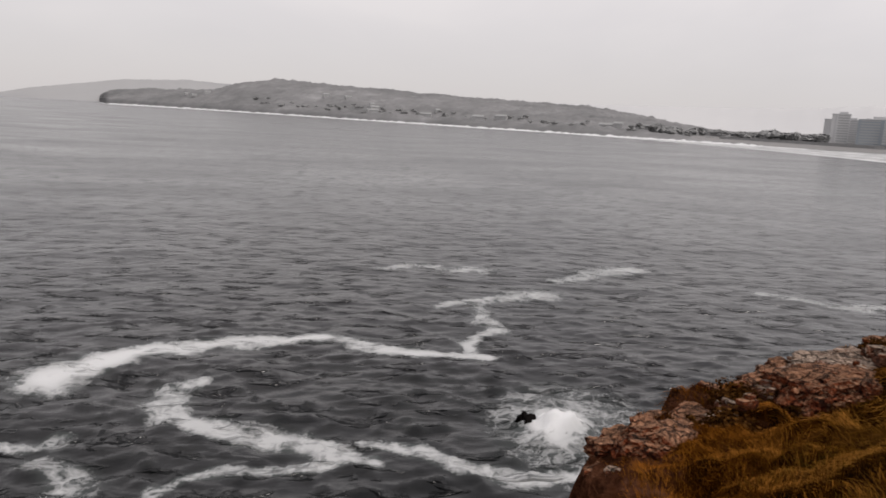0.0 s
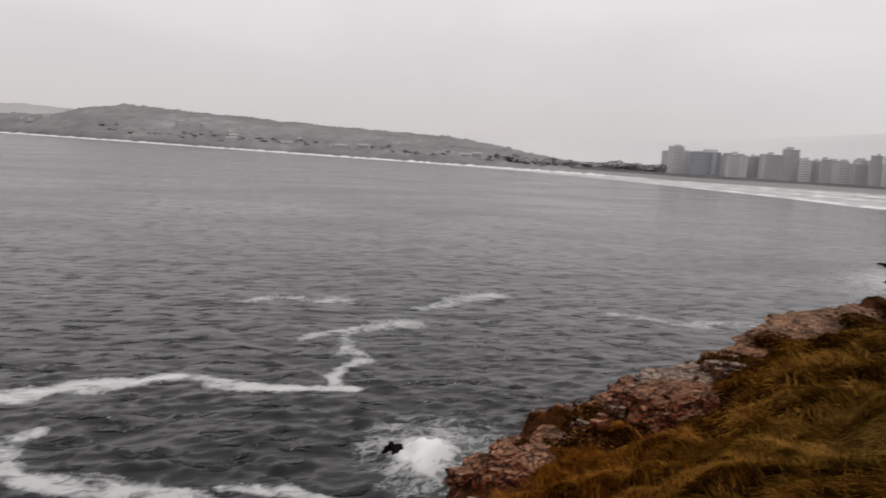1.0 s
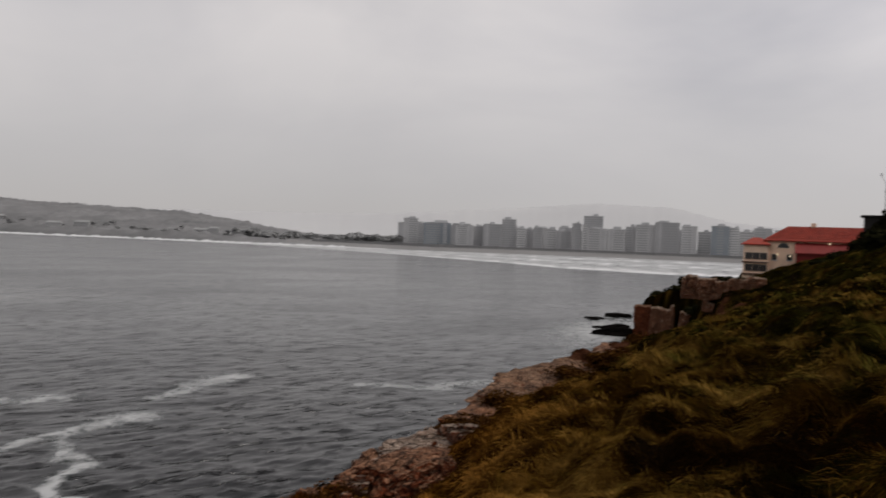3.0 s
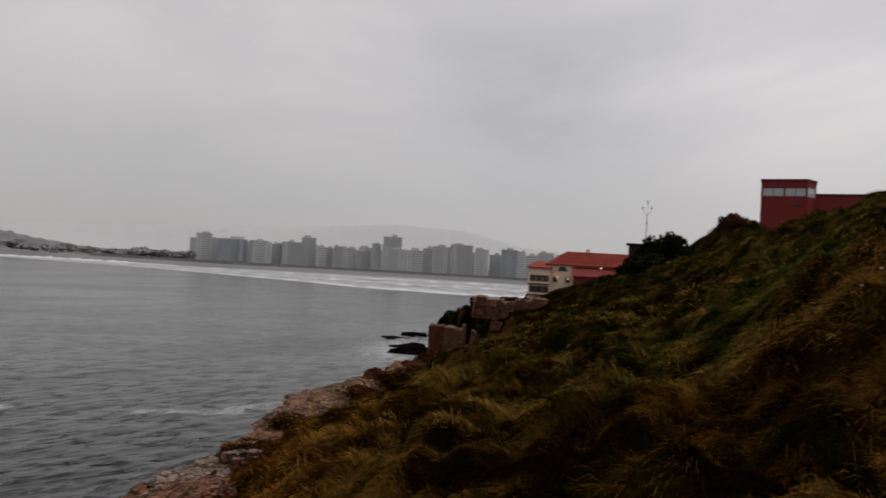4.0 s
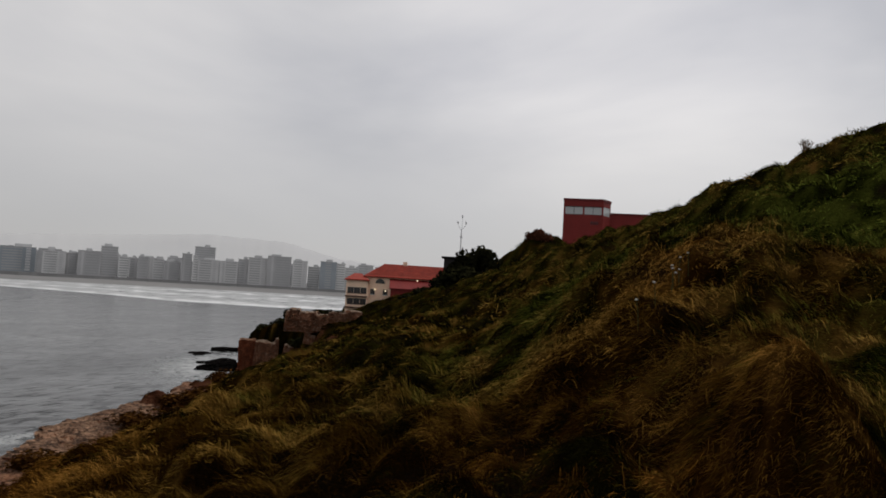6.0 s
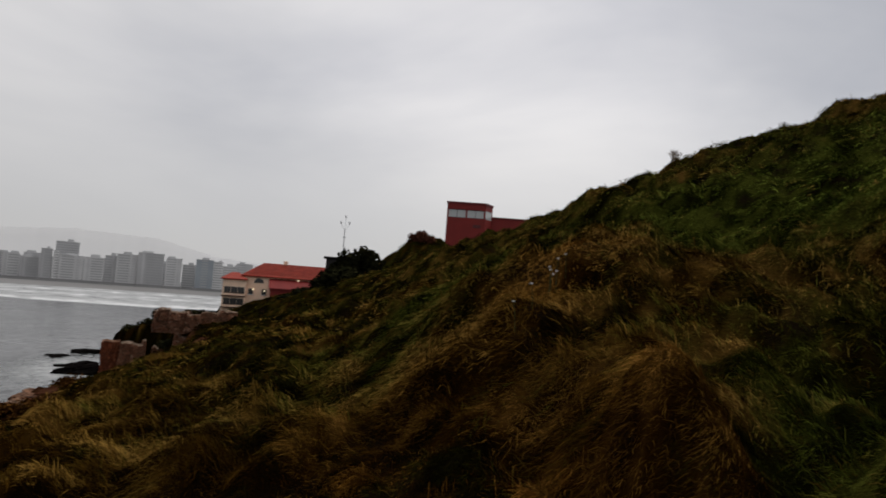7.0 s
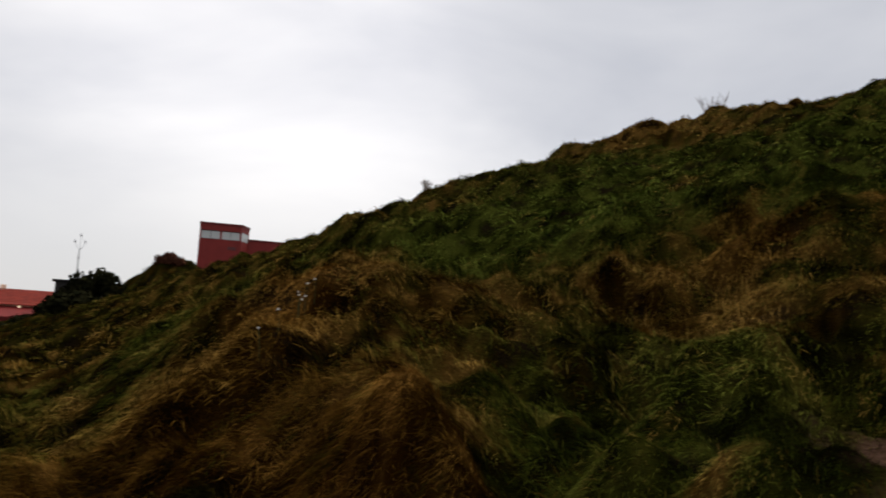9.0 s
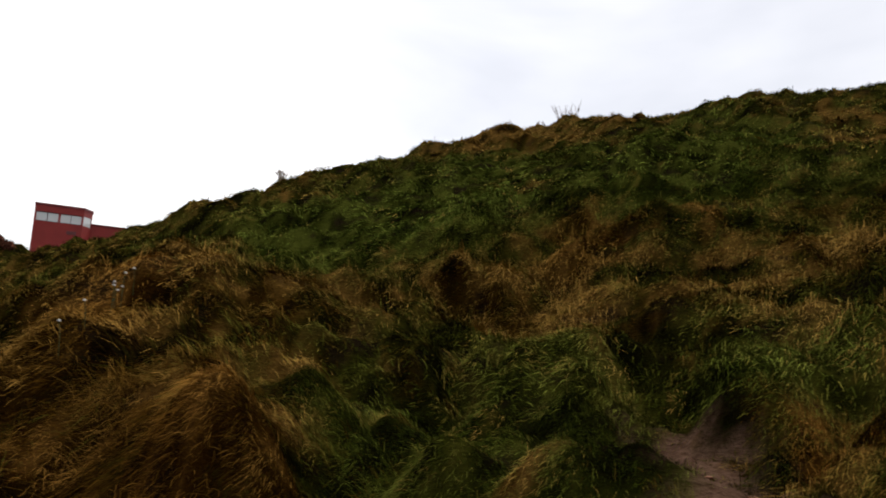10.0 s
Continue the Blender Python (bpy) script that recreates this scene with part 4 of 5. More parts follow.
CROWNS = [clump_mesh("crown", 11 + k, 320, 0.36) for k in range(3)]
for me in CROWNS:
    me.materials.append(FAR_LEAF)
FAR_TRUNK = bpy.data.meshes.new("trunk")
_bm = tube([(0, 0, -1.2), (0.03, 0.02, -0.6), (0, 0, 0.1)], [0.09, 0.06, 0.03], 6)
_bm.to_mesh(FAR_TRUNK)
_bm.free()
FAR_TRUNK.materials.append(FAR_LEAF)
trees = random.Random(5)
for k in range(190):
    az = trees.uniform(18, 31.2) if k < 100 else trees.uniform(-12, 19)
    d = float(np.interp(az, *SHORE)) + (trees.uniform(170, 260) if az > 22 else trees.uniform(60, 200))
    h = trees.uniform(5.5, 9.0) * (1.25 if 27.2 < az < 31 else 0.8 if az > 19 else 0.55)
    root = new("tree")
    g = float(shore_height(np.array([polar(az, d).x]), np.array([polar(az, d).y]))[0])
    root.location = polar(az, d, g + h * 0.6)
    root.scale = (h * trees.uniform(1.0, 1.6), h * trees.uniform(0.9, 1.4), h * trees.uniform(0.40, 0.6))
    root.rotation_euler = (0, 0, trees.uniform(0, 6.28))
    for nm, me in (("crown", CROWNS[k % 3]), ("trunk", FAR_TRUNK)):
        o = new(nm, me)
        o.parent = root
    tagged(root, "dark broad tree in mist beyond the beach", "tree", "trees beyond the beach")


def far_house(az, d, w, h, mat):
    root = new("house")
    p = polar(az, d)
    g = float(shore_height(np.array([p.x]), np.array([p.y]))[0])
    root.matrix_world = Matrix.Translation((p.x, p.y, g - 0.5)) @ Matrix.Rotation(-radians(az) + random.uniform(-0.5, 0.5), 4, "Z")
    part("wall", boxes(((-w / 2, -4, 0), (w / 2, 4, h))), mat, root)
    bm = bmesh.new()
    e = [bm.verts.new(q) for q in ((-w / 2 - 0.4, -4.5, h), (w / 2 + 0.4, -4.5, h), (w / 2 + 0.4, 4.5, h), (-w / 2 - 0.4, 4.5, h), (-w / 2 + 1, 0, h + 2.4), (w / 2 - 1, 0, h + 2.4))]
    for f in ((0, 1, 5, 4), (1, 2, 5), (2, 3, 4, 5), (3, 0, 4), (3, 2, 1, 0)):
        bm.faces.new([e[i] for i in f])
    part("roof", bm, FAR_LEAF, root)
    for k in range(max(2, int(w / 4))):
        x = -w / 2 + (k + 0.5) * w / max(2, int(w / 4))
        part("window", boxes(((x - 0.7, -4.05, h * 0.3), (x + 0.7, -3.98, h * 0.3 + 1.4))), FARGLASS, root)
    return tagged(root, "small pale house on the misty far shore", "house", "houses on the far shore")


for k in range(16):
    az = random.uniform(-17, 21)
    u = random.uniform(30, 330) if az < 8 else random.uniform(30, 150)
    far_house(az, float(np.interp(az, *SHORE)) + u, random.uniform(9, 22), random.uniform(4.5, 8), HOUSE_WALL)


# ---- the red building on the hill ----
def facing(az, d, z):
    """A frame with x to the viewer's right, y away from the camera, z up."""
    p = polar(az, d, z)
    return Matrix.Translation(p) @ Matrix.Rotation(-radians(az), 4, "Z")


RED = paint("red_render", (0.18, 0.015, 0.012), 0.65, 0.12, 0.6)
RED_EDGE = paint("dark_red_trim", (0.13, 0.016, 0.016), 0.5, 0.1, 0.8)
GLASS = Mat("window_glass", (0.42, 0.44, 0.44), 0.08, 0.0, 0.6).m
FRAME = paint("dark_window_frame", (0.06, 0.03, 0.03), 0.5, 0.1, 2.0)
CREAM = paint("cream_render", (0.84, 0.61, 0.45), 0.8, 0.10, 0.5)
TILE = paint("red_clay_tile", (0.27, 0.034, 0.018), 0.75, 0.2, 0.9)
WOOD = paint("brown_wood", (0.10, 0.05, 0.03), 0.7, 0.2, 1.5)
METAL = Mat("galvanised_steel", (0.45, 0.46, 0.47), 0.45, 0.7).m
BLACK = paint("tarred_board", (0.018, 0.016, 0.015), 0.8, 0.2, 1.0)


def lookout():
    root = new("lookout_building")
    root.matrix_world = facing(75.4, 115, 0)
    L, M, R = -3.1, 3.05, 4.25  # left corner, front right corner, back right corner
    top, sill, head = 30.6, 28.05, 29.4
    low = 20.0
    bm = bmesh.new()
    ring = [(L, 0), (M, 0), (R, 2.4), (R, 8), (L, 8)]

    def prism(bm, pts, z0, z1):
        a, b = [bm.verts.new((x, y, z0)) for x, y in pts], [bm.verts.new((x, y, z1)) for x, y in pts]
        for i in range(len(pts)):
            j = (i + 1) % len(pts)
            bm.faces.new((a[i], a[j], b[j], b[i]))
        bm.faces.new(a[::-1])
        bm.faces.new(b)

    prism(bm, ring, low, sill)
    part("wall", bm, RED, root)
    bm = bmesh.new()
    prism(bm, ring, head, top - 0.25)
    part("lintel", bm, RED, root)
    bm = bmesh.new()
    prism(bm, [(x * 1.03, y - 0.12 if y < 1 else y + 0.1) for x, y in ring], top - 0.25, top)
    part("roof", bm, RED_EDGE, root)
    # posts and panes of the band of windows
    for x in (L + 0.12, 0.02, M - 0.1):
        part("post", boxes(((x - 0.13, 0.02, sill), (x + 0.13, 0.3, head))), RED, root)
    part("post", boxes(((R - 0.2, 2.3, sill), (R, 2.6, head))), RED, root)
    part("back_wall", boxes(((L, 7.7, sill), (R, 8, head))), CREAM, root)
    for x0, x1 in ((L + 0.25, -0.11), (0.15, M - 0.23)):
        w = part("window", boxes(((x0, 0.16, sill), (x1, 0.2, head))), GLASS, root, "wide strip window")
        part("frame", boxes(((x0, 0.1, sill), (x1, 0.24, sill + 0.09)), ((x0, 0.1, head - 0.09), (x1, 0.24, head)), (((x0 + x1) / 2 - 0.04, 0.1, sill), ((x0 + x1) / 2 + 0.04, 0.24, head))), FRAME, w)
    side = bmesh.new()
    box(side, (0, -0.02, sill), (2.3, 0.02, head))
    bmesh.ops.transform(side, matrix=Matrix.Translation((M, 0.15, 0)) @ Matrix.Rotation(math.atan2(2.4, R - M), 4, "Z"), verts=side.verts)
    part("window", side, GLASS, root)
    v = part("vent", boxes(((1.15, -0.05, 26.55), (2.35, 0.02, 27.05))), FRAME, root, "small louvred vent")
    for k in range(3):
        part("slat", boxes(((1.2, -0.08, 26.6 + k * 0.15), (2.3, -0.04, 26.67 + k * 0.15))), RED_EDGE, v)
    part("wing", boxes(((M + 0.9, 2.5, low), (11.0, 9, 28.55))), RED, root, "low red side wing")
    part("wing_roof", boxes(((M + 0.85, 2.35, 28.55), (11.15, 9.1, 28.75))), RED_EDGE, root)
    return tagged(root, "small dark red lookout building with a strip of windows", "building")


lookout()


# ---- the house with red tiled roofs ----
def hip_roof(x0, x1, y0, y1, z, h, inset):
    bm = bmesh.new()
    ym = (y0 + y1) / 2
    low = [(x0, y0, z), (x1, y0, z), (x1, y1, z), (x0, y1, z)]
    e = [bm.verts.new(p) for p in low] + [bm.verts.new((x, y, z - 0.22)) for x, y, _ in low]
    t = [bm.verts.new((x0 + inset, ym, z + h)), bm.verts.new((x1 - inset, ym, z + h))]
    for f in ((e[0], e[1], t[1], t[0]), (e[1], e[2], t[1]), (e[2], e[3], t[0], t[1]), (e[3], e[0], t[0])):
        bm.faces.new(f)
    for i in range(4):
        j = (i + 1) % 4
        bm.faces.new((e[i + 4], e[j + 4], e[j], e[i]))
    bm.faces.new((e[7], e[6], e[5], e[4]))
    return bm




def house():
    root = new("house")
    root.matrix_world = facing(60.5, 145, 0)
    px = 145 * math.tan(radians(1.0))  # metres to a degree

    def X(az):
        return (az - 60.5) * px

    # round-cornered wing towards the sea
    xl, xr = X(57.0), X(58.7)
    part("wing_wall", boxes(((xl, -1, 9), (xr, 6, 15.9)), bevel=0.15), CREAM, root)
    part("wing_roof", hip_roof(xl - 0.4, xr + 0.3, -1.5, 6.5, 15.95, 1.25, 1.8), TILE, root, "red tiled hipped roof")
    for k, z in enumerate((13.2, 11.0)):
        for i in range(3):
            x = xl + 0.35 + i * (xr - xl - 0.5) / 3
            w = part("window", boxes(((x, -1.06, z), (x + 1.2, -0.96, z + 1.15))), FARDARK, root)
            part("frame", boxes(((x - 0.06, -1.1, z - 0.08), (x + 1.24, -1.04, z)), ((x + 0.57, -1.1, z), (x + 0.63, -1.04, z + 1.15))), WOOD, w)
        part("balcony", boxes(((xl - 0.15, -1.5, z - 0.75), (xr, -1.0, z - 0.5)), bevel=0.04), WOOD, root, "brown wooden balcony edge")
    # main block
    ml, mr = X(58.5), X(66.2)
    part("wall", boxes(((ml, 0.6, 9), (mr, 11, 16.75)), bevel=0.05), CREAM, root)
    part("roof", hip_roof(ml - 0.5, mr + 0.5, 0.0, 12.0, 16.8, 2.75, 4.0), TILE, root, "broad red tiled hipped roof")
    for k in range(9):
        y = 0.5 + k * 0.62
        part("tile_course", boxes(((ml + 0.2 + k * 0.4, y - 0.05, 16.9 + (y / 6.0) * 2.75), (mr - 0.2 - k * 0.4, y + 0.05, 16.97 + (y / 6.0) * 2.75))), TILE, root)
    # arched window, doors and small lean-to roof
    bm = bmesh.new()
    arc = [(math.cos(t) * 0.95, math.sin(t) * 0.9 + 0.3) for t in np.linspace(0, math.pi, 11)]
    a = [bm.verts.new((X(59.65) + x, 0.5, 15.1 + z)) for x, z in arc]
    b = [bm.verts.new((X(59.65) + x, 0.66, 15.1 + z)) for x, z in arc]
    bm.faces.new(a)
    for i in range(len(arc) - 1):
        bm.faces.new((a[i], a[i + 1], b[i + 1], b[i]))
    part("arched_window", bm, FARDARK, root)
    for az in (58.9, 59.9):
        w = part("window", boxes(((X(az), 0.5, 13.1), (X(az) + 0.9, 0.62, 14.2))), FARDARK, root)
        part("sill", boxes(((X(az) - 0.1, 0.42, 13.0), (X(az) + 1.0, 0.62, 13.1))), WHITE, w)
    part("lower_wall", boxes(((X(60.5), -2.0, 9), (X(64.8), 0.58, 14.6))), RED, root, "deep red lower wall")
    bm = bmesh.new()
    e = [bm.verts.new(p) for p in ((X(60.4), -2.5, 14.6), (X(64.9), -2.5, 14.6), (X(64.9), 0.55, 16.4), (X(60.4), 0.55, 16.4), (X(60.4), -2.5, 14.4), (X(64.9), -2.5, 14.4), (X(64.9), 0.55, 14.4), (X(60.4), 0.55, 14.4))]
    for f in ((0, 1, 2, 3), (4, 5, 1, 0), (5, 6, 2, 1), (7, 4, 0, 3), (7, 6, 5, 4), (6, 7, 3, 2)):
        bm.faces.new([e[i] for i in f])
    part("lean_to_roof", bm, RED, root)
    for az, z in ((59.25, 13.95), (60.1, 13.75), (62.6, 16.2)):
        part("wall_lamp", boxes(((X(az) - 0.14, 0.2, z), (X(az) + 0.14, 0.5, z + 0.3)), bevel=0.04), LAMPGLOW, root, "small lit wall lamp")
    part("chimney", boxes(((X(61.4), 5.5, 19.0), (X(61.4) + 0.9, 6.4, 20.2)), bevel=0.05), CREAM, root)
    return tagged(root, "cream house with red tiled hipped roofs by the cliff", "house")


FARDARK = Mat("dark_pane", (0.03, 0.03, 0.03), 0.15, 0.0, 0.5).m
_g = Mat("lamp_glow", (1.0, 0.85, 0.6), 0.5)
_g.b.inputs["Emission Color"].default_value, _g.b.inputs["Emission Strength"].default_value = (1.0, 0.82, 0.55, 1), 0.8
LAMPGLOW = _g.m
house()


# ---- hut, street lamp and bushes on the slope ----
def hut():
    root = new("hut")
    root.matrix_world = facing(65.6, 138, 0)
    part("wall", boxes(((-2.4, 0, 15), (2.6, 4, 21.0))), BLACK, root)
    part("roof", boxes(((-2.9, -0.5, 21.0), (2.9, 4.5, 21.3)), bevel=0.05), BLACK, root)
    d = part("door", boxes(((-0.5, -0.08, 17.5), (0.5, 0.0, 19.6))), WOOD, root)
    part("handle", boxes(((0.3, -0.14, 18.5), (0.4, -0.08, 18.6))), METAL, d)
    return tagged(root, "black flat-roofed wooden hut on the slope", "hut")


hut()


def street_lamp():
    root = new("street_lamp")
    root.matrix_world = facing(65.86, 140, 0)
    part("pole", tube([(0, 0, 18.0), (0, 0, 22), (0, 0, 26.8)], [0.13, 0.11, 0.08]), METAL, root)
    part("collar", tube([(0, 0, 25.2), (0, 0, 25.5)], [0.2, 0.2]), METAL, root)
    for dx, z0, z1 in ((-0.75, 27.9, 28.5), (0.1, 29.0, 29.7), (0.85, 27.9, 28.5)):
        arm = part("arm", tube([(0, 0, 26.7), (dx * 0.5, 0, 27.2), (dx, 0, z0)], [0.04, 0.035, 0.03], 6), METAL, root)
        part("lamp_head", tube([(dx, 0, z0), (dx - 0.05, 0, (z0 + z1) / 2), (dx - 0.12, 0, z1)], [0.05, 0.16, 0.05]), METAL, arm)
    return tagged(root, "tall grey street lamp with three curved arms", "street lamp")


street_lamp()
DARK_LEAF = Mat("dark_scrub", rough=1.0, spec=0.0)
DARK_LEAF.color(DARK_LEAF.ramp(DARK_LEAF.island(), ((0.0, (0.005, 0.006, 0.003)), (1.0, (0.020, 0.019, 0.008)))))
RED_LEAF = Mat("rusty_scrub", rough=1.0, spec=0.0)
RED_LEAF.color(RED_LEAF.ramp(RED_LEAF.island(), ((0.0, (0.03, 0.011, 0.007)), (1.0, (0.11, 0.042, 0.025)))))


def ground_z(x, y):
    return float(land_height(np.array([x]), np.array([y]))[0])


def bush(az, d, z, wide, high, seed, mat, label, leaves=700, size=0.2, name="bush", group="bushes on the slope"):
    root = new(name)
    p = polar(az, d)
    root.location = (p.x, p.y, ground_z(p.x, p.y) + z * high)
    root.scale = (wide, wide, high)
    me = clump_mesh("foliage", seed, leaves, size)
    me.materials.append(mat)
    o = new("foliage", me)
    o.parent = root
    stems = part("stem", tube([(0, 0, -1.3), (0.05, 0, -0.5), (0, 0.04, 0.2)], [0.07, 0.05, 0.02], 6), WOOD, root)
    return tagged(root, label, "bush", group)


SCRUB = (
    (64.9, 74, 0.5, 1.3, 1.3), (65.6, 72, 0.5, 1.5, 1.5), (66.3, 71, 0.55, 1.5, 1.6), (67.0, 70, 0.75, 1.6, 1.7), (67.7, 69, 0.8, 1.5, 1.7), (68.4, 69, 0.5, 1.3, 1.5),
    (65.2, 62, 0.4, 1.5, 1.2), (66.6, 60, 0.4, 1.5, 1.0), (64.3, 72, 0.2, 1.2, 0.8), (63.2, 66, 0.2, 1.2, 0.6), (62.2, 62, 0.1, 1.2, 0.5),
    (51.2, 86, -0.1, 1.3, 0.6), (52.0, 84, -0.1, 1.5, 0.6), (52.6, 80, -0.1, 1.5, 0.6), (53.1, 78, 0.2, 0.9, 0.8), (55.9, 70, 0.1, 1.1, 0.5), (57.8, 72, 0.1, 1.1, 0.5), (53.6, 74, 0.2, 1.1, 0.6), (53.4, 62.0, 3.4, 0.9, 0.38), (54.4, 61.6, 3.5, 1.0, 0.36), (55.6, 60.6, 2.8, 1.0, 0.34), (56.6, 60.2, 2.2, 0.8, 0.30), (47.2, 24, 0.3, 0.5, 0.4), (48.0, 25, 0.3, 0.6, 0.45),
)
for i, (a, d, z, w, h) in enumerate(SCRUB):
    bush(a, d, z, w, h, 40 + i, DARK_LEAF.m, "dense dark green scrub bush on the slope")
for i, (a, d, z, w, h) in enumerate(((71.5, 72, -0.1, 0.7, 0.7), (72.0, 71.5, 0.15, 0.8, 0.9), (72.6, 71, 0.0, 0.8, 0.8))):
    bush(a, d, z, w, h, 70 + i, RED_LEAF.m, "rust-brown bracken bush on the skyline")


# low clumps of dead heather between the rocks of the brink: place, breadth, height
HEATHER = Mat("dead_heather", rough=1.0, spec=0.0)
HEATHER.color(HEATHER.ramp(HEATHER.island(), ((0.0, (0.010, 0.004, 0.001)), (0.7, (0.040, 0.016, 0.004)), (1.0, (0.10, 0.045, 0.012)))))
for i, (x, y, w, h) in enumerate(((4.45, 7.45, 0.42, 0.26), (4.0, 7.55, 0.4, 0.24), (3.6, 7.0, 0.4, 0.22), (4.9, 8.0, 0.3, 0.2), (6.5, 8.55, 0.42, 0.26), (7.1, 8.8, 0.4, 0.22), (7.9, 9.2, 0.4, 0.22), (9.3, 9.9, 0.45, 0.22), (10.6, 10.5, 0.5, 0.22), (12.0, 11.0, 0.5, 0.24), (13.4, 11.6, 0.5, 0.3), (14.6, 12.2, 0.5, 0.34))):
    az_, d_ = math.degrees(math.atan2(x - BASE.x, y - BASE.y)), math.hypot(x - BASE.x, y - BASE.y)
    bush(az_, d_, 0.25, w, h, 160 + i, HEATHER.m, "low clump of dead brown heather between the rocks", 1500, 0.10, "heather", "heather along the brink")


# ---- rocks ----
def rock_mesh(name, seed, size, layers=4, rough=0.2, cuts=24, soft=0.45):
    """A bedded block: a rounded box broken into uneven courses."""
    bm = bmesh.new()
    bmesh.ops.create_cube(bm, size=2.0)
    bmesh.ops.subdivide_edges(bm, edges=list(bm.edges), cuts=cuts, use_grid_fill=True)
    off = Vector((seed * 7.3, seed * 3.1, seed * 1.7))
    for v in bm.verts:
        p = v.co.copy()
        p = p.lerp(p.normalized() * 1.25, soft)
        q = p * 1.3 + off
        n = noise.fractal(q, 0.8, 2.1, 5)
        course = (p.z * layers + noise.noise(q * 0.7) * 1.3)
        ledge = 0.05 * (math.floor(course * 1.0) * 0.618 % 1.0) - 0.04 * abs((course % 1.0) - 0.5)
        crack = -0.12 if abs(noise.noise(q * 1.7 + Vector((9, 2, 4)))) < 0.035 else 0.0
        w = noise.noise(q * 1.1 + Vector((3, 8, 1))) * 0.6
        block = noise.cell(Vector((p.x * 2.1 + w, p.y * 2.1 - w, p.z * layers * 0.45 + w * 0.6)) + off)
        k = 1 + n * rough * 1.1 + ledge + crack + 0.07 * block
        v.co = Vector((p.x * k * size[0], p.y * k * size[1], (p.z * (1 + n * rough * 0.6)) * size[2]))
    me = bpy.data.meshes.new(name)
    bm.to_mesh(me)
    bm.free()
    me.polygons.foreach_set("use_smooth", [False] * len(me.polygons))
    return me


def rock(x, y, z, size, turn, seed, mat=None, label="bedded sandstone outcrop on the grassy cliff edge", tilt=0.0, name="rock", group="", soft=0.4):
    me = rock_mesh(name, seed, size, soft=soft)
    me.materials.append(mat or ROCK)
    o = new(name, me)
    o.matrix_world = pose(x, y, z, tilt, tilt * 0.6, turn)
    return tagged(o, label, "rock", group)


# place, half sizes, turn, stone
EDGE_ROCKS = (
    (5.55, 8.15, 12.1, 0.62, 0.46, 0.2, 25, "p"), (6.1, 8.5, 12.1, 0.4, 0.34, 0.18, 38, "p"), (4.95, 7.55, 11.98, 0.5, 0.4, 0.4, 12, "r"), (5.35, 7.5, 12.02, 0.34, 0.3, 0.36, 60, "r"), (4.55, 7.9, 11.8, 0.4, 0.32, 0.3, 40, "r"),
    (3.75, 7.75, 11.66, 0.24, 0.2, 0.16, 30, "p"), (3.5, 7.3, 11.6, 0.4, 0.35, 0.32, 50, "r"), (2.8, 6.7, 11.6, 0.4, 0.36, 0.4, 70, "r"), (5.0, 8.5, 11.75, 0.45, 0.3, 0.26, 30, "r"), (4.2, 8.3, 11.5, 0.4, 0.3, 0.3, 75, "r"),
    (6.9, 8.9, 12.15, 0.45, 0.32, 0.2, 30, "r"), (7.5, 9.3, 12.15, 0.4, 0.3, 0.2, 50, "r"), (14.2, 12.6, 12.3, 0.7, 0.4, 0.2, 28, "r"),
)
for i, (x, y, z, a, b, c, turn, stone) in enumerate(EDGE_ROCKS):
    word = "pale lichened" if stone == "p" else "rust-red bedded"
    rock(x, y, z, (a, b, c), turn, 3 + i, PALE_ROCK if stone == "p" else ROCK, f"{word} sandstone outcrop on the grassy cliff edge", 6.0 * math.sin(i * 2.1), group="outcrops on the cliff edge")

# the long ledge that juts out over the water: place, half sizes, turn
for i, (x, y, z, a, b, c, turn) in enumerate(((8.3, 9.75, 12.16, 0.8, 0.45, 0.2, 40), (9.5, 10.6, 12.2, 0.9, 0.5, 0.2, 34), (10.9, 11.2, 12.22, 1.0, 0.5, 0.2, 20), (12.3, 11.65, 12.22, 0.9, 0.45, 0.2, 16))):
    me = rock_mesh("ledge", 120 + i, (a, b, c), 3, 0.34, 34, 0.5)
    me.materials.append(LEDGE_ROCK)
    o = new("ledge", me)
    o.matrix_world = pose(x, y, z, 5, -3, turn)
    tagged(o, "long rough rust-brown sandstone ledge over the water", "rock", "outcrops on the cliff edge")



